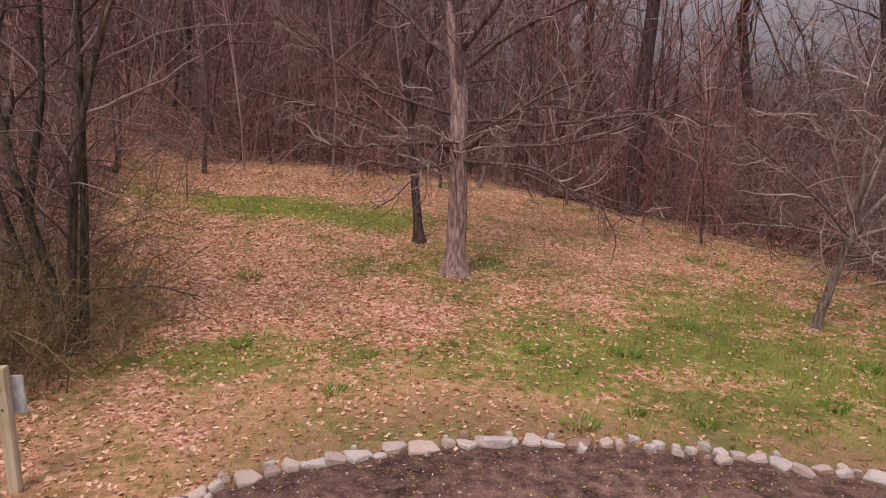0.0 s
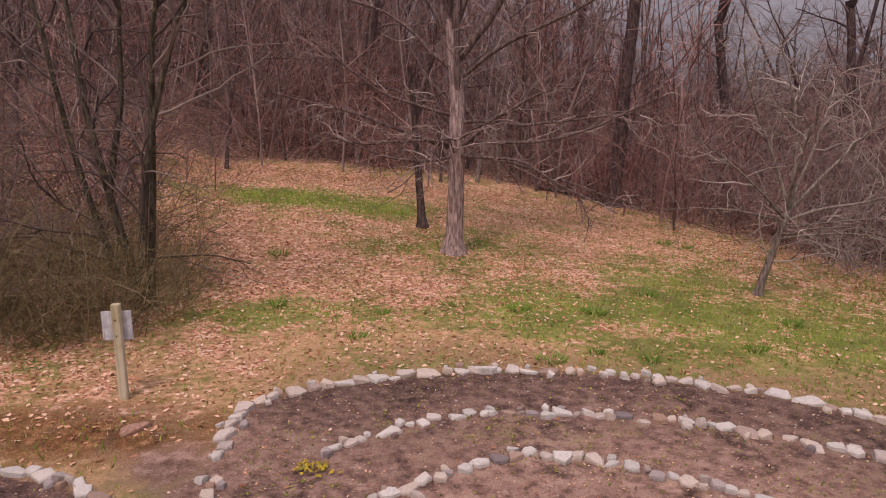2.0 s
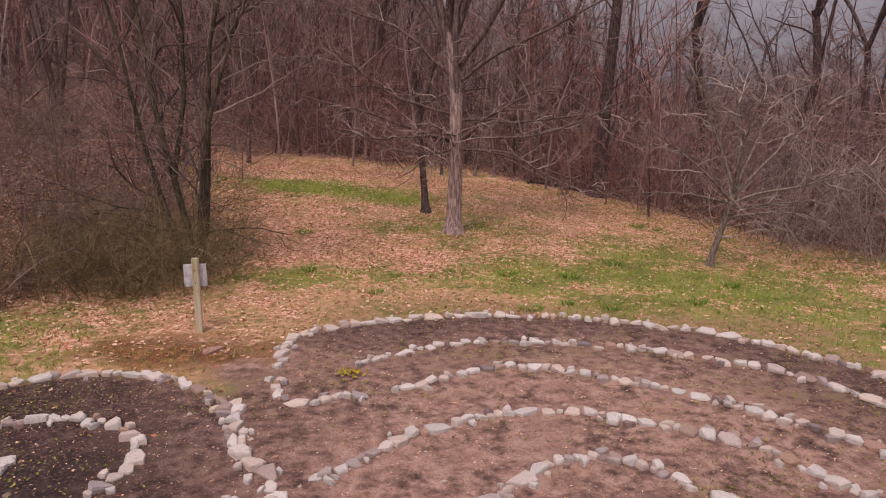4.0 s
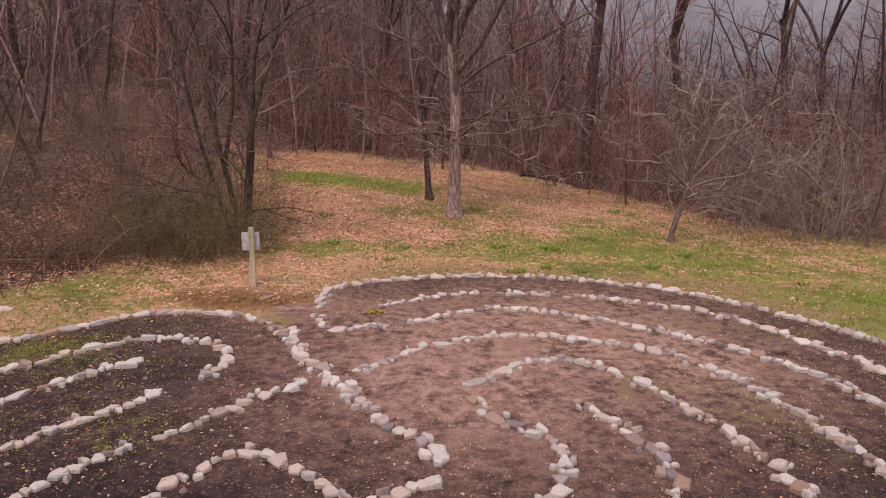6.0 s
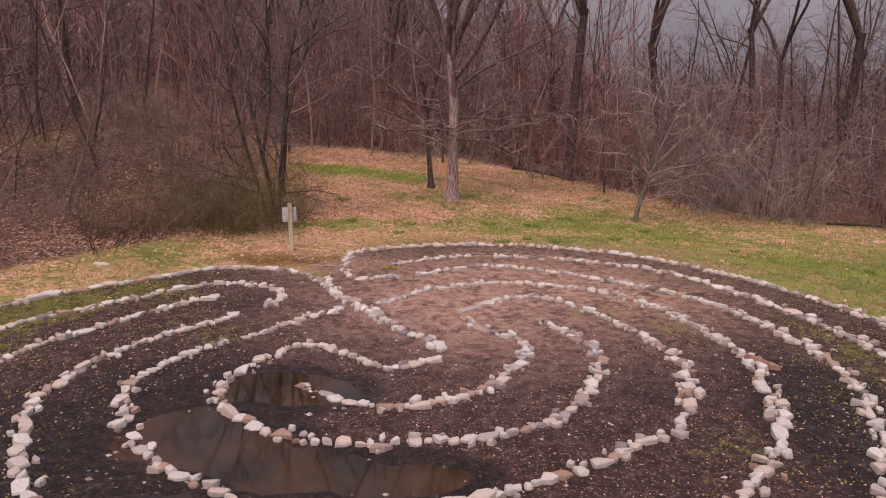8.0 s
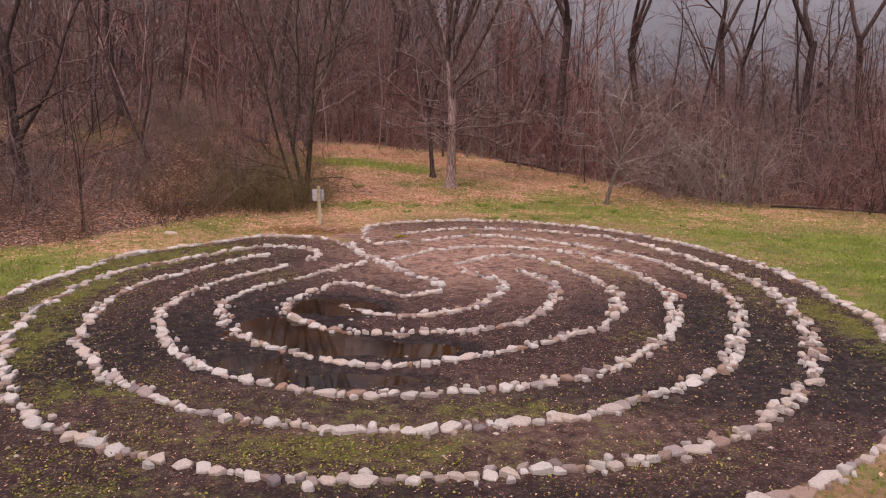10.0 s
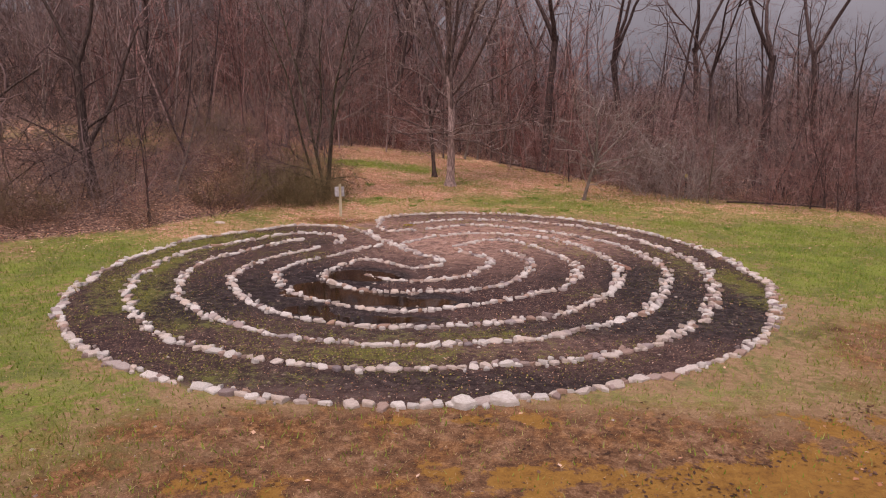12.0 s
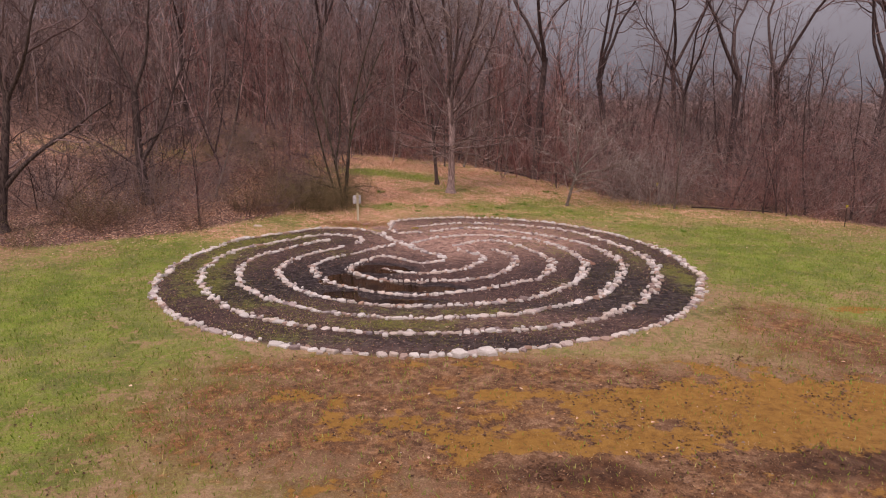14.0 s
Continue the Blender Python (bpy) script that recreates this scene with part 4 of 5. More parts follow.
# ---- brush: thickets of thin stems ----
def thicket(seed, stems, height, spread, droop, r, lean=0.3, twigs=5, foot=0.2):
    """A tangle of crooked stems with forking twigs."""
    rng = np.random.default_rng(seed)
    t = Tubes()
    for _ in range(stems):
        a, q = rng.uniform(0, 6.28), spread * math.sqrt(rng.uniform(0, 1))
        h = height * rng.uniform(0.45, 1.15)
        d = (rng.normal(0, lean) + 0.3 * math.cos(a), rng.normal(0, lean) + 0.2 * math.sin(a), 1)
        line = bend_line(rng, (q * math.cos(a), q * math.sin(a), -0.05), d, h, 5, 0.2, -droop * rng.uniform(0, 1))
        rr = r * rng.uniform(0.5, 1.4)
        t.add(line, np.linspace(rr, rr * 0.4, 5), 3)
        for k in range(twigs):
            f = rng.uniform(foot, 0.98) * 4
            i = min(int(f), 3)
            at = lerp(line[i], line[i + 1], f - i)
            tw = bend_line(rng, at, off_axis(rng, line[i + 1] - line[i], radians(rng.uniform(35, 95))), h * rng.uniform(0.2, 0.5), 3, 0.3, 0.03 - droop)
            t.add(tw, np.linspace(rr * 0.5, rr * 0.25, 3), 3)
            for _ in range(2):
                tw2 = bend_line(rng, lerp(tw[1], tw[2], rng.uniform(-0.6, 0.8)), off_axis(rng, tw[2] - tw[1], radians(rng.uniform(30, 85))), h * rng.uniform(0.1, 0.25), 2, 0.2, 0.0)
                t.add(tw2, np.linspace(rr * 0.35, rr * 0.15, 2), 3)
    v, f = t.arrays()
    v[:, 2] = np.maximum(v[:, 2], -0.05)
    return v, f


def joined(name, label, category, kinds, places, material):
    """Many clumps of one sort of growth as one mesh."""
    vs, fs, base = [], [], 0
    for x, y, kind, turn, sx, sz in places:
        v, f = kinds[kind]
        c, s = math.cos(turn), math.sin(turn)
        w = np.stack([(v[:, 0] * c - v[:, 1] * s) * sx + x, (v[:, 0] * s + v[:, 1] * c) * sx + y, v[:, 2] * sz], 1)
        w[:, 2] += ground_z(np.full(1, x), np.full(1, y))[0]
        vs.append(w)
        fs.append(f + base)
        base += len(v)
    ob = link_mesh(name, np.concatenate(vs), np.concatenate(fs), material, flat=False)
    return tagged(ob, label, category, kind="stuff")


def scatter(count, test, lo, hi, kinds, smin, smax, seed, gap=0.0):
    rnd = random.Random(seed)
    out = []
    tries = 0
    while len(out) < count and tries < count * 120:
        tries += 1
        x, y = rnd.uniform(lo[0], hi[0]), rnd.uniform(lo[1], hi[1])
        if not in_view_wedge(x, y) or not test(x, y, rnd) or (gap and any(math.hypot(x - o[0], y - o[1]) < gap for o in out)):
            continue
        s = rnd.uniform(smin, smax)
        out.append((x, y, rnd.randrange(kinds), rnd.uniform(0, 6.28), s, s * rnd.uniform(0.85, 1.2)))
    return out


brush = [thicket(60 + i, 15, h, 1.1, 0.05, 0.011, 0.5, 8, 0.34) for i, h in enumerate((3.4, 4.4, 2.8))]
deepb = [thicket(65 + i, 12, h, 1.8, 0.0, 0.015, 0.4) for i, h in enumerate((3.8, 4.8))]
low = [thicket(70 + i, 32, h, 0.62, 0.07, 0.0062, 0.5, 7, 0.12) for i, h in enumerate((1.3, 1.7, 1.5))]
vine = [thicket(75, 34, 3.8, 0.6, 0.30, 0.010, 0.3)]


def edge_east(x, y, rnd):
    d = away_from_lawn(x, y)
    return x > -7 and y > 4 and 1.7 < d < 9 and rnd.random() < math.exp(-d / 5)


def edge_west(x, y, rnd):
    d = away_from_lawn(x, y)
    return x < -4 and y < 17 and 0.3 < d < 10 and rnd.random() < math.exp(-d / 4)


def behind_bank(x, y, rnd):
    return 1.5 < away_from_lawn(x, y) < 9 and x < -6


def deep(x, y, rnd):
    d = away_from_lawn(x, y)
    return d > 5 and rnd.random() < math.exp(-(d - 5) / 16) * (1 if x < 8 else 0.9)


joined("brush", "dense reddish-brown leafless brush along the woods edge", "brush", brush, scatter(58, edge_east, (-8, 4), (36, 36), 3, 0.7, 1.15, 1, 0.8), TWIG_RED)
joined("brush", "grey-brown leafless brush along the woods edge", "brush", brush, scatter(26, edge_east, (-8, 4), (36, 36), 3, 0.8, 1.25, 11, 0.9), TWIG_DARK)
joined("brush", "ash-grey leafless brush along the woods edge", "brush", brush, scatter(24, lambda x, y, r: x > 6 and edge_east(x, y, r), (6, 4), (36, 30), 3, 0.7, 1.3, 12, 0.9), TWIG_HAZE)
joined("undergrowth", "grey-brown bare undergrowth deep in the woods", "undergrowth", deepb, scatter(120, deep, (-45, 5), (50, 60), 2, 0.8, 1.3, 2, 0.8), TWIG_SHADE)
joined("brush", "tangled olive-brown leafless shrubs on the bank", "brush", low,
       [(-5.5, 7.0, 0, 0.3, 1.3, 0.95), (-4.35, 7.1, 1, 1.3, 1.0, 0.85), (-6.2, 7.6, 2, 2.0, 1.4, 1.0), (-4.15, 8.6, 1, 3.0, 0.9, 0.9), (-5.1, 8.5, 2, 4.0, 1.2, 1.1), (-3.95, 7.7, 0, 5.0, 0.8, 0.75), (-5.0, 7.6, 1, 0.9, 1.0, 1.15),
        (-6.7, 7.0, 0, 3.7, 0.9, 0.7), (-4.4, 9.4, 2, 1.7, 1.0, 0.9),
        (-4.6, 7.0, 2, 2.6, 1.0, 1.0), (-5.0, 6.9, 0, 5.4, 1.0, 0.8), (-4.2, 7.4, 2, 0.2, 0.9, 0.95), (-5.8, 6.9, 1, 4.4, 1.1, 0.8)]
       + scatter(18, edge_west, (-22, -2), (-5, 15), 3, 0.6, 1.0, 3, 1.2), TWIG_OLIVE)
joined("brush", "mounded dark brown leafless shrubs on the bank", "brush", low, [(-6.9, 6.2, 0, 0.0, 1.1, 0.9), (-7.6, 6.3, 2, 1.0, 1.2, 1.0), (-7.2, 5.7, 1, 2.0, 0.8, 0.6), (-12.2, 2.4, 0, 1.0, 1.4, 1.0), (-11.2, 1.8, 1, 2.0, 1.1, 0.8)]
       + scatter(10, edge_west, (-22, -2), (-6, 15), 3, 0.6, 1.0, 13, 1.4), TWIG_BROWN)
joined("brush", "rounded grey-brown leafless shrubs behind the bank", "brush", low, scatter(22, behind_bank, (-24, 3), (-6, 18), 3, 0.9, 1.7, 23, 1.4), TWIG_HAZE)
joined("brush", "low tangled brown shrubs at the foot of the woods", "brush", low, scatter(24, edge_east, (-8, 4), (30, 30), 3, 0.35, 0.7, 4, 0.7), TWIG_RED)
joined("brush", "bare brown stems standing in the bank brush", "brush", deepb, scatter(12, edge_west, (-26, 2), (-6, 17), 2, 0.5, 0.8, 6, 1.5), TWIG_DARK)
joined("vines", "pale hanging vine tangle over the brush", "vines", vine, [(9.2, 11.0, 0, 0.4, 1.0, 1.1), (10.0, 10.9, 0, 2.4, 0.9, 1.0), (8.2, 12.0, 0, 4.0, 0.8, 0.8)], TWIG_PALE)


def bud_cloud(name, label, clumps, count, size, material, seed):
    """Small buds and last leaves among the twigs of shrubs: (x, y, half width, height)."""
    rg = np.random.default_rng(seed)
    out = []
    for x, y, half, high in clumps:
        d = rg.normal(0, 1, (count, 3))
        d *= (rg.uniform(0.2, 1, (count, 1)) ** 0.5) / np.linalg.norm(d, axis=1, keepdims=True)
        p = d * np.array([half, half, high * 0.5]) + np.array([x, y, high * 0.52])
        p[:, 2] += ground_z(np.full(1, x), np.full(1, y))[0]
        out.append(p)
    c = np.concatenate(out)
    n = len(c)
    u, w = rg.normal(0, 1, (n, 3)), rg.normal(0, 1, (n, 3))
    u *= size * rg.uniform(0.5, 1.3, (n, 1)) / np.linalg.norm(u, axis=1, keepdims=True)
    w *= size * rg.uniform(0.3, 0.8, (n, 1)) / np.linalg.norm(w, axis=1, keepdims=True)
    i = np.arange(n)[:, None] * 4
    ob = link_mesh(name, np.stack([c - u, c - w, c + u, c + w], 1).reshape(-1, 3), np.concatenate([i + [0, 1, 2], i + [0, 2, 3]]), material)
    return tagged(ob, label, "foliage", kind="stuff")


bud_cloud("shrub_buds", "tiny olive-green buds on the bank shrubs", [(-5.4, 7.1, 1.0, 1.5), (-4.5, 7.3, 0.7, 1.3), (-6.2, 7.5, 1.0, 1.4), (-4.3, 8.8, 0.8, 1.4), (-5.3, 8.5, 1.0, 1.6), (-7.4, 5.9, 0.9, 1.3)], 480, 0.015, BUD, 5)


def far_kind(seed):
    """A clump of far trees: thin leaning stems under a haze of fine branches."""
    rng = np.random.default_rng(seed)
    t = Tubes()
    for _ in range(7):
        b = np.array([rng.uniform(-4, 4), rng.uniform(-3, 3), -0.3])
        line = bend_line(rng, b, (rng.normal(0, 0.09), rng.normal(0, 0.09), 1), rng.uniform(8, 15), 6, 0.09, 0.0)
        t.add(line, np.linspace(rng.uniform(0.05, 0.10), 0.015, 6), 3)
        for _ in range(12):
            f = rng.uniform(0.2, 1.0) * 4.99
            i = int(f)
            tw = bend_line(rng, lerp(line[i], line[i + 1], f - i), off_axis(rng, line[i + 1] - line[i], radians(rng.uniform(25, 65))), rng.uniform(1.2, 3.2), 2, 0.2, 0.15)
            t.add(tw, np.array((0.046, 0.016)), 3)
            for _ in range(2):
                tw2 = bend_line(rng, lerp(tw[0], tw[1], rng.uniform(0.3, 0.95)), off_axis(rng, tw[1] - tw[0], radians(rng.uniform(25, 65))), rng.uniform(0.8, 1.9), 2, 0.15, 0.1)
                t.add(tw2, np.array((0.032, 0.012)), 3)
    return t.arrays()


def thin_wood(seed):
    """A clump of slender trees with fine rising branches."""
    rng = np.random.default_rng(seed)
    t = Tubes()
    for _ in range(5):
        b = np.array([rng.uniform(-2.2, 2.2), rng.uniform(-2.2, 2.2), -0.2])
        line = bend_line(rng, b, (rng.normal(0, 0.14), rng.normal(0, 0.14), 1), rng.uniform(5, 10.5), 6, 0.10, 0.0)
        r = rng.uniform(0.022, 0.05)
        t.add(line, np.linspace(r, 0.010, 6), 3)
        for _ in range(14):
            f = rng.uniform(0.12, 1.0) * 4.99
            i = int(f)
            tw = bend_line(rng, lerp(line[i], line[i + 1], f - i), off_axis(rng, line[i + 1] - line[i], radians(rng.uniform(25, 68))), rng.uniform(0.9, 2.3), 3, 0.22, 0.10)
            t.add(tw, np.array((0.017, 0.012, 0.007)), 3)
            for _ in range(2):
                tw2 = bend_line(rng, lerp(tw[0], tw[2], rng.uniform(0.3, 0.95)), off_axis(rng, tw[2] - tw[0], radians(rng.uniform(25, 65))), rng.uniform(0.5, 1.2), 2, 0.15, 0.1)
                t.add(tw2, np.array((0.011, 0.005)), 3)
    return t.arrays()


def slope(x, y, rnd):
    return away_from_lawn(x, y) > 2.5 and x < 7 and not (x < -5 and y < 13)


thin_woods = [thin_wood(80 + i) for i in range(4)]
joined("slender_woods", "grey-brown slender bare trees on the wooded slope", "woods", thin_woods, scatter(95, slope, (-40, 14), (7, 48), 4, 0.8, 1.25, 31, 1.6), TWIG_HAZE)
joined("slender_woods", "reddish slender bare trees behind the lawn", "woods", thin_woods, scatter(40, slope, (-14, 18), (7, 40), 4, 0.7, 1.15, 32, 1.6), TWIG_RED)

far_places = []
rnd = random.Random(8)
for dist, ahead, behind in ((42, 6, 0), (52, 20, 4), (66, 24, 6), (90, 28, 8), (120, 28, 10)):
    for count, lo, hi in ((ahead, -50, 50), (behind, 50, 310), (10, 8, 52)):
        for i in range(count):
            a = radians(lerp(lo, hi, (i + rnd.uniform(0, 0.9)) / count))
            q = dist * rnd.uniform(0.9, 1.12)
            far_places.append((q * math.sin(a), q * math.cos(a) - 3, rnd.randrange(3), rnd.uniform(0, 6.28), 1.0, rnd.uniform(0.6, 1.05) * (0.6 if math.sin(a) > 0.1 else 1)))
joined("far_woods", "distant bare grey-brown woods all round", "woods", [far_kind(90 + i) for i in range(3)], far_places, TWIG_HAZE)

# ---- things by the labyrinth ----
def box(bm, lo, hi, bevel=0.0):
    made = bmesh.ops.create_cube(bm, size=1.0)["verts"]
    for v in made:
        v.co = Vector([lerp(a, b, c + 0.5) for a, b, c in zip(lo, hi, v.co)])
    if bevel:
        bmesh.ops.bevel(bm, geom=list({e for v in made for e in v.link_edges}), offset=bevel, segments=2, affect="EDGES")


sign = new("sign_post")
sign.location = (-3.31, 5.22, ground_at(-3.31, 5.22))
sign.rotation_euler = (0, radians(-1.5), radians(6))
tagged(sign, "weathered wooden post with a small grey panel", "sign")
bm = bmesh.new()
box(bm, (-0.042, -0.042, -0.25), (0.042, 0.042, 1.03), 0.006)
for v in bm.verts:
    v.co.x += 0.012 * math.sin(v.co.z * 2.3)
part("post", bm, POST, sign)
bm = bmesh.new()
box(bm, (-0.165, 0.044, 0.63), (0.135, 0.062, 0.94), 0.004)
panel = part("panel", bm, BOARD, sign, "grey weathered panel")
for zz in (0.70, 0.87):
    bm = bmesh.new()
    bmesh.ops.create_cone(bm, cap_ends=True, segments=8, radius1=0.009, radius2=0.007, depth=0.008, matrix=pose(0.0, -0.046, zz, 90, 0, 0))
    part("bolt", bm, BARK_DARK, sign, "dark rusty bolt")


# ---- the fallen log on the slope ----
def fallen_log(at, turn, length, r, seed):
    rng = np.random.default_rng(seed)
    root = new("fallen_log")
    t = Tubes()
    line = bend_line(rng, (-length / 2, 0, r), (1, 0, 0.02), length, 9, 0.035, 0.0)
    t.add(line, np.linspace(r, r * 0.7, 9) * rng.uniform(0.9, 1.1, 9), 9)
    v, f = t.arrays()
    link_mesh("trunk", v, f, BARK_DARK, root, flat=False)
    for k in range(4):
        t = Tubes()
        i = int(rng.integers(2, 8))
        t.add(bend_line(rng, line[i], (rng.normal(0, 0.6), rng.normal(0, 0.6), 1), rng.uniform(0.5, 1.3), 5, 0.12, 0), np.linspace(r * 0.3, 0.01, 5), 5)
        v, f = t.arrays()
        link_mesh("branch", v, f, BARK_DARK, root, flat=False)
    x, y = at
    dx, dy = math.cos(radians(turn)) * length / 2, math.sin(radians(turn)) * length / 2
    za, zb = ground_at(x - dx, y - dy), ground_at(x + dx, y + dy)
    root.location = (x, y, (za + zb) / 2)
    root.rotation_euler = (0, -math.atan2(zb - za, length), radians(turn))
    return tagged(root, "dark fallen log lying on the wooded slope", "log")


fallen_log((-8.6, 15.4), 4, 3.2, 0.085, 1)
fallen_log((4.2, 20.9), -18, 2.6, 0.05, 3)
fallen_log((12.4, 9.6), -32, 3.4, 0.04, 4)


def marker(x, y, height):
    """A thin stake with a small yellow tag."""
    root = new("trail_marker")
    bm = bmesh.new()
    box(bm, (-0.014, -0.010, -0.2), (0.014, 0.010, height), 0.003)
    part("stake", bm, BARK_DARK, root)
    bm = bmesh.new()
    box(bm, (-0.05, -0.016, height - 0.14), (0.05, -0.011, height - 0.02), 0.002)
    part("tag", bm, TAG, root, "small yellow tag")
    root.location = (x, y, ground_at(x, y))
    return tagged(root, "thin brown stake with a small yellow tag", "marker", "trail markers")


k = Nodes("yellow_tag")
TAG = k.done(k.mix(k.span(k.noise(30, 3, 0.6, k.local()), 0.4, 0.65), (0.55, 0.42, 0.04), (0.40, 0.31, 0.05)), 0.6)
marker(9.6, 11.4, 1.0)
marker(15.6, 6.4, 0.9)


# ---- stones: worn, angular blocks ----
def stone_mesh(seed):
    """A worn block about one unit long, wide and high, with an uneven outline."""
    rnd = random.Random(seed)
    bm = bmesh.new()
    n = rnd.choice((5, 6, 6, 7, 8))
    start = rnd.uniform(0, 6.28)
    outline = []
    for k in range(n):
        a = start + 2 * math.pi * (k + rnd.uniform(-0.36, 0.36)) / n
        q = 0.5 / max(abs(math.cos(a)), abs(math.sin(a)), 0.80) * rnd.uniform(0.66, 1.14)
        outline.append((q * math.cos(a), q * math.sin(a)))
    tx, ty = rnd.uniform(-0.55, 0.55), rnd.uniform(-0.55, 0.55)
    worn = [rnd.uniform(0.68, 0.97) for _ in outline]
    for z in (-0.25, 0.66, 1.0):
        for (x, y), w in zip(outline, worn):
            q = (1.0, rnd.uniform(0.96, 1.02), w)[(z > 0) + (z > 0.9)]
            bm.verts.new((x * q, y * q, z * rnd.uniform(0.93, 1.04) + (tx * x + ty * y) * (z > 0)))
    bmesh.ops.convex_hull(bm, input=bm.verts)
    bmesh.ops.delete(bm, geom=[v for v in bm.verts if not v.link_faces], context="VERTS")
    bmesh.ops.recalc_face_normals(bm, faces=bm.faces)
    me = bpy.data.meshes.new("stone")
    bm.to_mesh(me)
    bm.free()
    me.materials.append(STONE)
    return me


STONES = [stone_mesh(s) for s in range(28)]
srnd = random.Random(21)


def lay(parent, x, y, turn, size, sink=0.008, tilt=5, z=None):
    ob = new("stone", srnd.choice(STONES))
    ob.parent = parent
    base = ground_at(x, y) if z is None else z
    ob.matrix_basis = pose(x, y, base - sink, srnd.gauss(0, tilt), srnd.gauss(0, tilt), turn + 180 * srnd.randrange(2)) @ Matrix.Diagonal((*size, 1))
    return ob


def stone_row(points, label, big=1.0, wide=lambda x, y: 0.0):
    """A row of field stones laid end to end along a line of the plan."""
    line = spline(points, 0.02)
    gone = np.concatenate([[0], np.cumsum(np.linalg.norm(np.diff(line, axis=0), axis=1))])
    row = new("stone_row")
    tagged(row, label, "stone border", "labyrinth rows")
    at = 0.0
    while at < gone[-1]:
        long = big * srnd.choice((0.10, 0.12, 0.14, 0.16, 0.18, 0.21, 0.28)) * srnd.uniform(0.85, 1.15)
        deep_ = max(0.085, min(long * srnd.uniform(0.6, 1.05), 0.19 * big))
        tall = srnd.uniform(0.036, 0.058) * (0.8 + 0.5 * big * srnd.random())
        mid = min(at + long / 2, gone[-1])
        x, y = (np.interp(mid, gone, line[:, 0]), np.interp(mid, gone, line[:, 1]))
        x2, y2 = (np.interp(min(mid + 0.05, gone[-1]), gone, line[:, 0]), np.interp(min(mid + 0.05, gone[-1]), gone, line[:, 1]))
        x1, y1 = (np.interp(mid - 0.05, gone, line[:, 0]), np.interp(mid - 0.05, gone, line[:, 1]))
        a = math.degrees(math.atan2(y2 - y1, x2 - x1))
        o = srnd.gauss(0, 0.03)
        nxn, nyn = -math.sin(radians(a)), math.cos(radians(a))
        w = wide(x, y)
        if srnd.random() > 0.01:
            lay(row, x + nxn * o, y + nyn * o, a + srnd.gauss(0, 16), (long, deep_, tall))
        for _ in range((srnd.random() < 0.4 + 0.4 * w) + (srnd.random() < 0.08 + 0.5 * w)):
            side = srnd.choice((-1, 1)) * (deep_ * 0.5 + 0.035)
            s = srnd.uniform(0.06, 0.14 + 0.08 * w)
            lay(row, x + nxn * side, y + nyn * side, srnd.uniform(0, 360), (s, s * srnd.uniform(0.6, 0.95), 0.03 + s * 0.22))
        at += long * srnd.uniform(0.80, 0.95) + (srnd.uniform(0.02, 0.06) if srnd.random() < 0.04 else 0)
    return row


def heavier(x, y):
    return 0.6 * float(smooth(2.0, 4.0, x) * smooth(3.0, 0.5, y) * smooth(-8.5, -5.0, y))


stone_row(OUTER, "ring of pale rough field stones around the labyrinth", 1.12, heavier)
stone_row(SPINE, "short diagonal row of pale stones in the labyrinth", 1.1, lambda x, y: 0.5)
stone_row(SECOND, "curved row of pale field stones on mossy mud", 1.0, heavier)
stone_row(THIRD, "curved row of pale field stones on dark mud", 1.0, heavier)
stone_row(FOURTH, "curved row of pale stones beside wet mud", 1.0, heavier)
stone_row(FIFTH, "curved row of pale stones edging a puddle", 0.95, heavier)
stone_row(SIXTH, "curved row of pale stones around the puddled middle", 0.92, heavier)
stone_row(INNER, "innermost curl of pale stones on bare mud", 0.88, lambda x, y: 0.15)


def single_stone(label, x, y, turn, size, tilt=6, material=None):
    ob = lay(None, x, y, turn, size, 0.02, tilt)
    if material:
        ob.data = ob.data.copy()
        ob.data.materials[0] = material
    return tagged(ob, label, "stone", "loose stones")


single_stone("large pale boulder in the front of the ring", 0.75, -8.95, 5, (0.38, 0.28, 0.13), 6, PALE_STONE)
single_stone("large pale block in the front of the ring", 0.25, -9.02, -10, (0.34, 0.25, 0.13), 6, PALE_STONE)
single_stone("large pale slab at the spine's end", -0.05, -0.75, 80, (0.24, 0.18, 0.07), 6, PALE_STONE)
single_stone("broad pale block at the spine's end", -0.12, -1.15, 10, (0.26, 0.20, 0.075), 6, PALE_STONE)
single_stone("weathered flat block in the back of the ring", 0.52, 6.15, 5, (0.30, 0.18, 0.09))
single_stone("pointed reddish slab lying near the entrance", -2.95, 4.55, 60, (0.34, 0.2, 0.06), 6, RED_STONE)
single_stone("flat pale stone on the grass", -6.63, 3.5, 0, (0.3, 0.16, 0.06))
single_stone("long brown flat stone beside the row", 4.15, -1.2, -55, (0.5, 0.16, 0.1), 6, RED_STONE)


# ---- what lies about: leaves, grass, weeds, pebbles ----
rng = np.random.default_rng(77)


def strewn(count, lo, hi, weight):
    """Random places kept in proportion to weight(x, y)."""
    xs, ys = [], []
    have = 0
    while have < count:
        x, y = rng.uniform(lo[0], hi[0], count * 2), rng.uniform(lo[1], hi[1], count * 2)
        keep = rng.uniform(0, 1, count * 2) < weight(x, y)
        xs.append(x[keep])
        ys.append(y[keep])
        have += keep.sum()
    return np.concatenate(xs)[:count], np.concatenate(ys)[:count]


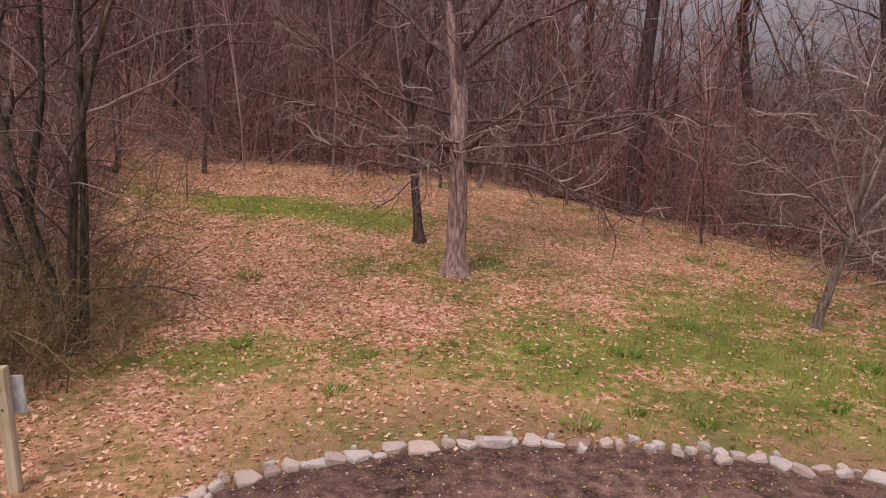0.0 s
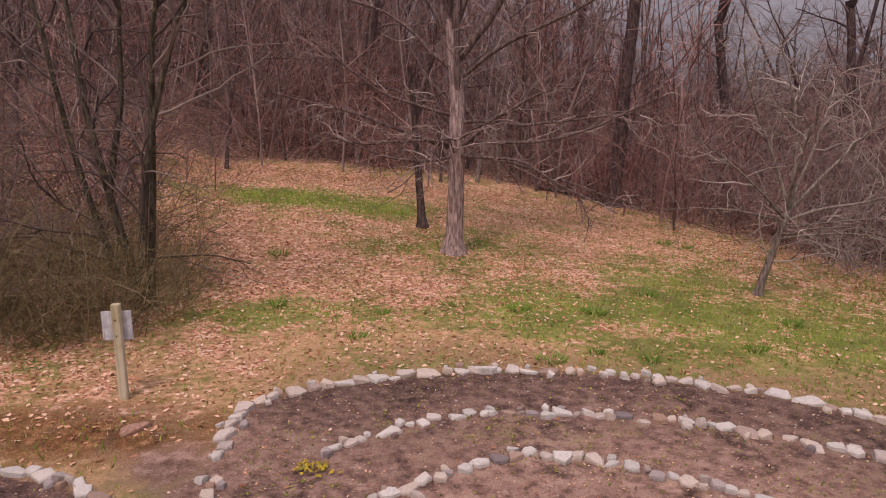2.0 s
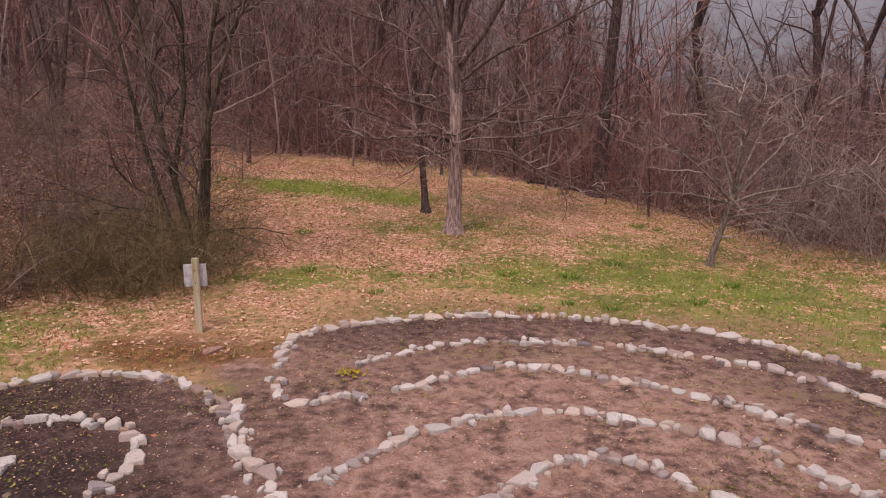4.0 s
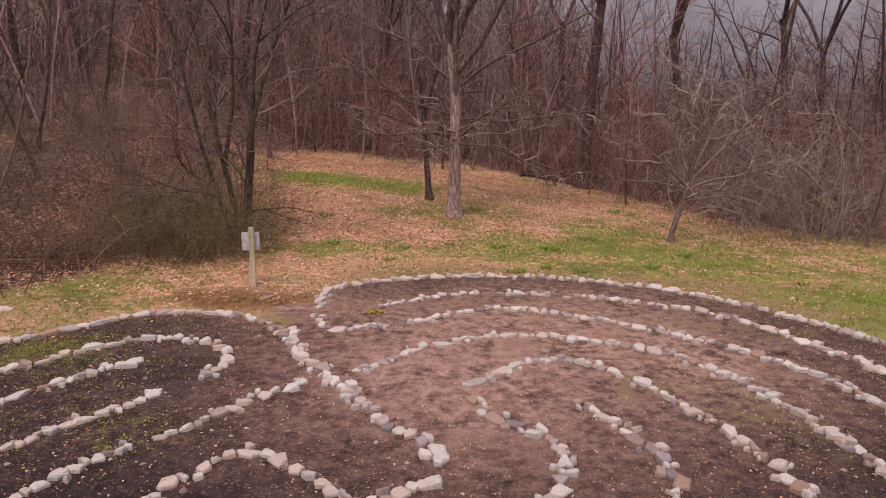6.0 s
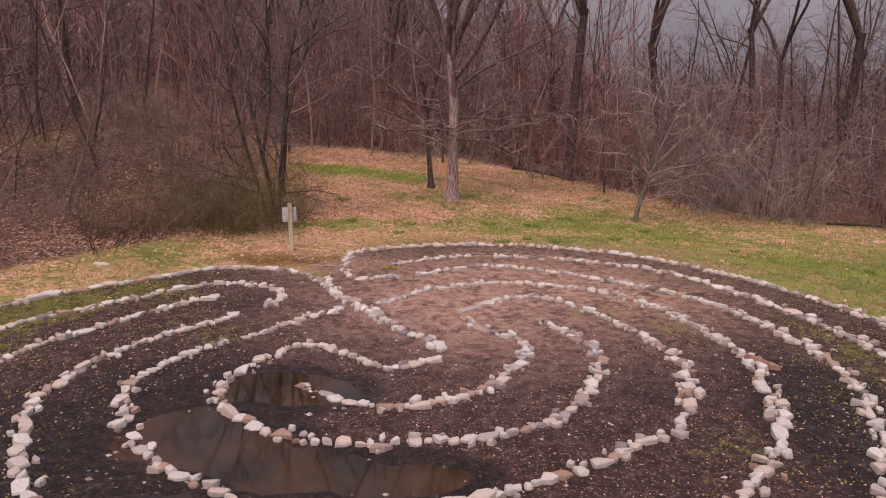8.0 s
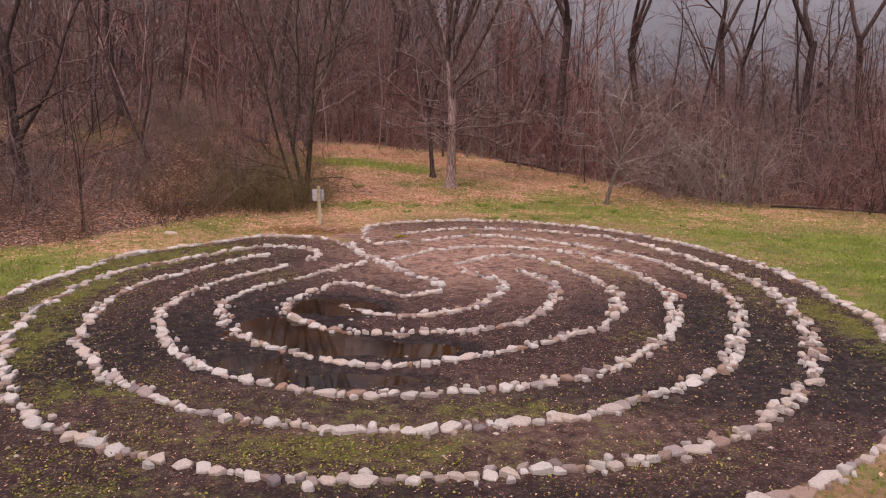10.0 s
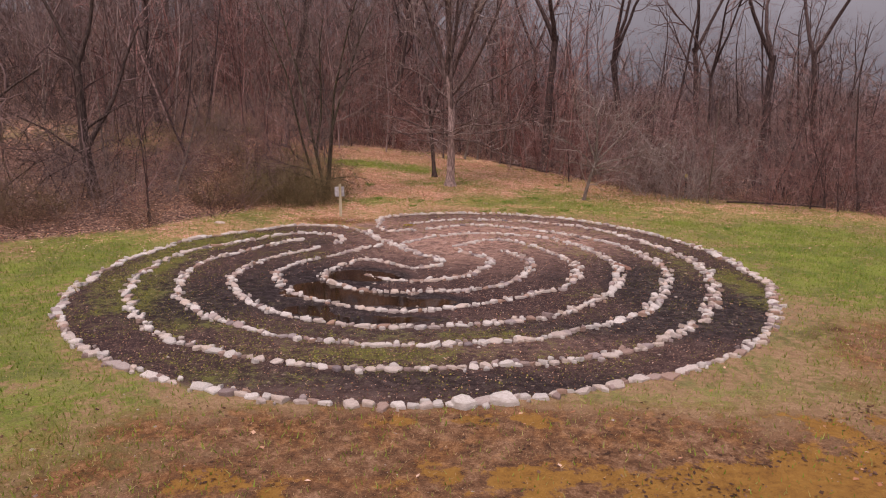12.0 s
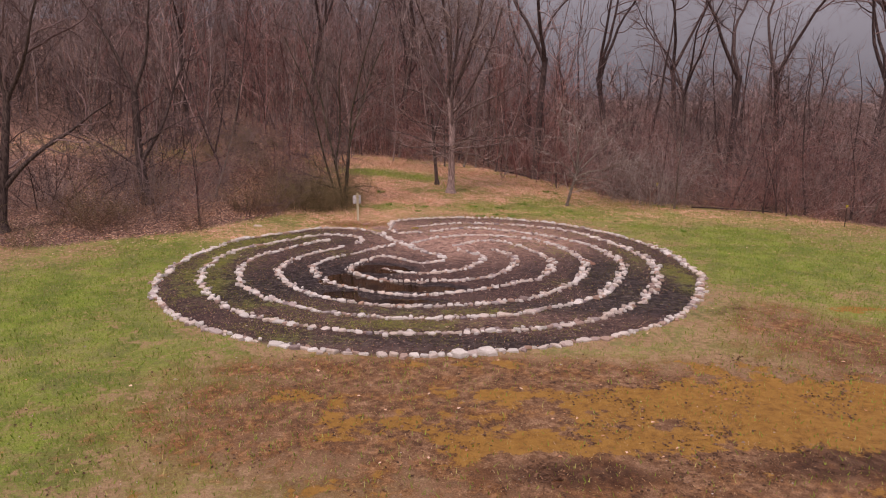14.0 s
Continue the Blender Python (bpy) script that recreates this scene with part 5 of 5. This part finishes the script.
def leaf_sheet(name, label, category, x, y, size, material, lift=0.012, tilt=0.35):
    n = len(x)
    a = rng.uniform(0, 6.28, n)
    s = rng.uniform(0.6, 1.4, n) * size
    u = np.stack([np.cos(a), np.sin(a), rng.normal(0, tilt, n)], 1) * s[:, None]
    v = np.stack([-np.sin(a), np.cos(a), rng.normal(0, tilt, n)], 1) * (s * rng.uniform(0.45, 0.8, n))[:, None]
    c = np.stack([x, y, ground_z(x, y) + lift], 1)
    curl = np.zeros((n, 3))
    curl[:, 2] = s * rng.uniform(0.0, 0.22, n)
    corners = np.stack([c - u, c - v * 0.9 + curl, c + u, c + v * 0.9 + curl], 1)
    corners[..., 2] = np.maximum(corners[..., 2], c[:, None, 2] - 0.004)
    i = np.arange(n)[:, None] * 4
    tris = np.concatenate([i + [0, 1, 2], i + [0, 2, 3]])
    ob = link_mesh(name, corners.reshape(-1, 3), tris, material)
    return tagged(ob, label, category, kind="stuff")


def leaf_weight(x, y):
    z = zones(x, y)
    rim_woods = np.exp(-((away(x, y, CLEARING, True)) / 1.5) ** 2)
    base = 0.28 + 0.8 * rim_woods + 0.5 * smooth(5, 9, y) * smooth(4, 1, x) + 0.55 * z["woods"] + 0.6 * patch(x, y, [(-6.0, 5.8, 2.6, 1.4, 1.0), (-8.5, 8.5, 4.0, 4.0, 0.7)])
    base = base * (1 - 0.75 * np.clip(z["green"], 0, 1)) * np.where(z["mud"] > 0.5, 0.05, 1.0) * lerp(0.3, 1.3, fbm(x, y, 1.2, 51)) * lerp(0.04, 1.0, smooth(-1.0, 6.0, y + 0.15 * np.abs(x) + 1.5 * (x < -4)))
    return np.clip(base, 0, 1)


def grass_weight(x, y):
    z = zones(x, y)
    return np.clip((z["green"] * 1.2 + 0.05) * (z["mud"] < 0.4) * (1 - z["woods"]) * lerp(0.2, 1.5, fbm(x, y, 0.7, 53)), 0, 1)


lx, ly = strewn(60000, (-15, -15), (17, 24), leaf_weight)
leaf_sheet("fallen_leaves", "scattered tan and russet fallen oak leaves", "leaves", lx, ly, 0.034, LEAF_DRY, 0.006, 0.16)
vx, vy = strewn(48000, (-9, 4.5), (9, 19.5), lambda x, y: leaf_weight(x, y) * lerp(0.35, 0.95, smooth(6.5, 10.0, y)) + 0.04 * (zones(x, y)["mud"] < 0.4))
leaf_sheet("fallen_leaves", "curled dry leaves thick on the lawn", "leaves", vx, vy, 0.026, LEAF_DRY, 0.010, 0.38)
wx, wy = strewn(22000, (-7.6, -9.2), (7.2, 6.3), lambda x, y: np.clip(zones(x, y)["moss"] * 1.2, 0, 1) * inside(x, y, RIM) * lerp(0.02, 1.3, smooth(0.42, 0.62, fbm(x, y, 0.5, 54))) + 0.035 * inside(x, y, RIM) * (np.hypot(x + 0.3, y + 1.5) > 3.6))
leaf_sheet("weeds", "tiny green weeds and moss on the mud", "weeds", wx, wy, 0.014, LEAF_GREEN, 0.012, 0.5)
mx, my = strewn(15000, (-7.6, -9.2), (7.2, 6.3), lambda x, y: inside(x, y, RIM) * 0.8 * (patch(x, y, POOLS) < 0.2))
leaf_sheet("wood_chips", "small pale leaf scraps and chips on the mud", "debris", mx, my, 0.012, LEAF_DRY, 0.006, 0.3)
dx, dy = strewn(2600, (-7, -14), (11, -8.8), lambda x, y: (away(x, y, RIM, True) > 0.3) * np.clip(0.08 + 0.5 * zones(x, y)["clay"] + 1.2 * zones(x, y)["wet"], 0, 1) * smooth(0.46, 0.68, fbm(x, y, 0.6, 61)))
CLOD = leaf_material("wet_scraps", (0.05, 0.026, 0.016), (0.12, 0.060, 0.034), (0.24, 0.13, 0.075))
leaf_sheet("leaf_scraps", "dark wet leaf scraps on the clay", "debris", dx, dy, 0.026, CLOD, 0.008, 0.3)
bx, by = rng.normal(-1.08, 0.09, 70), rng.normal(3.86, 0.07, 70)
leaf_sheet("yellow_flowers", "low mat of yellow flowers on the mud", "flowers", bx, by, 0.026, YELLOW, 0.03, 0.6)

qx, qy = strewn(110000, (-15, -15), (17, 20), grass_weight)
n = len(qx)
a = rng.uniform(0, 6.28, n)
h = rng.uniform(0.03, 0.085, n)
wd = rng.uniform(0.005, 0.011, n)
c = np.stack([qx, qy, ground_z(qx, qy) - 0.004], 1)
side = np.stack([np.cos(a), np.sin(a), np.zeros(n)], 1) * wd[:, None]
tip = c + np.stack([rng.normal(0, 0.4, n) * h, rng.normal(0, 0.4, n) * h, h], 1)
tagged(link_mesh("grass", np.stack([c - side, c + side, tip], 1).reshape(-1, 3), np.arange(3 * n).reshape(-1, 3), GRASS), "short patchy green lawn grass", "grass", kind="stuff")

hx, hy = strewn(70000, (-13, -15), (15, 21), lambda x, y: np.clip((0.5 + zones(x, y)["bare"] - 1.6 * zones(x, y)["clay"]) * (zones(x, y)["mud"] < 0.4) * (1 - zones(x, y)["woods"]) * lerp(0.1, 1.5, fbm(x, y, 0.6, 57)), 0, 1))
n = len(hx)
a = rng.uniform(0, 6.28, n)
h = rng.uniform(0.018, 0.048, n)
wd = rng.uniform(0.003, 0.007, n)
c = np.stack([hx, hy, ground_z(hx, hy) - 0.003], 1)
side = np.stack([np.cos(a), np.sin(a), np.zeros(n)], 1) * wd[:, None]
tip = c + np.stack([rng.normal(0, 0.9, n) * h, rng.normal(0, 0.9, n) * h, h * 0.6], 1)
tagged(link_mesh("dry_grass", np.stack([c - side, c + side, tip], 1).reshape(-1, 3), np.arange(3 * n).reshape(-1, 3), DRY_GRASS), "matted tan dead grass on the lawn", "dry grass", kind="stuff")

# thicker clumps of fresh grass on the lawn
def grass_clump(seed):
    rg = np.random.default_rng(seed)
    n = 90
    a, q = rg.uniform(0, 6.28, n), 0.13 * np.sqrt(rg.uniform(0, 1, n))
    foot = np.stack([q * np.cos(a), q * np.sin(a) * 0.8, np.full(n, -0.01)], 1)
    b = rg.uniform(0, 6.28, n)
    side = np.stack([np.cos(b), np.sin(b), np.zeros(n)], 1) * rg.uniform(0.004, 0.008, (n, 1))
    high = rg.uniform(0.06, 0.14, n)
    tip = foot + np.stack([np.cos(a) * high * 0.5, np.sin(a) * high * 0.5, high], 1) + rg.normal(0, 0.015, (n, 3))
    return np.stack([foot - side, foot + side, tip], 1).reshape(-1, 3), np.arange(3 * n).reshape(-1, 3)


CLUMPS = [grass_clump(s) for s in range(4)]
FRESH = leaf_material("fresh_grass", (0.08, 0.17, 0.022), (0.14, 0.27, 0.036), (0.22, 0.35, 0.065))
crnd = random.Random(31)
for x, y in ((1.35, 6.55), (1.95, 6.85), (4.1, 7.1), (5.1, 8.25), (0.1, 8.6), (2.6, 6.65), (-0.85, 8.1), (2.25, 8.5), (1.15, 8.5), (-2.95, 10.9), (-1.1, 7.15), (6.6, 6.1), (-2.4, 8.3), (3.3, 9.6), (4.9, 13.9), (5.3, 13.6), (8.6, 4.2)):
    clump = link_mesh("grass_clump", *CLUMPS[crnd.randrange(4)], FRESH)
    clump.location = (x, y, ground_at(x, y))
    clump.rotation_euler = (0, 0, crnd.uniform(0, 6.28))
    clump.scale = (crnd.uniform(0.8, 1.5),) * 2 + (crnd.uniform(0.7, 1.1),)
    tagged(clump, "thick clump of fresh green grass on the lawn", "grass clump", "grass clumps")

# pebbles in the mud and on the trodden clay
px, py = strewn(4200, (-8, -14), (9, 6.3), lambda x, y: np.where(inside(x, y, RIM), 0.35, 0.16 * (y < -8.6) * smooth(0.40, 0.66, fbm(x, y, 0.8, 67))))
octa = np.array([(1, 0, 0), (0, 1, 0), (-1, 0, 0), (0, -1, 0), (0, 0, 0.7), (0, 0, -0.4)], float)
otri = np.array([(0, 1, 4), (1, 2, 4), (2, 3, 4), (3, 0, 4), (1, 0, 5), (2, 1, 5), (3, 2, 5), (0, 3, 5)])
n = len(px)
s = rng.uniform(0.006, 0.020, n) * np.where(rng.uniform(0, 1, n) < 0.06, 2.2, 1)
pv = octa[None] * s[:, None, None] * rng.uniform(0.6, 1.2, (n, 6, 1)) * np.array([1, 1, 0.8])
pv = pv + np.stack([px, py, ground_z(px, py)], 1)[:, None, :]
PEBBLE = leaf_material("pebbles", (0.16, 0.11, 0.09), (0.30, 0.23, 0.19), (0.48, 0.42, 0.37))
tagged(link_mesh("pebbles", pv.reshape(-1, 3), (otri[None] + np.arange(n)[:, None, None] * 6).reshape(-1, 3), PEBBLE), "small pebbles and clods strewn on the soil", "pebbles", kind="stuff")
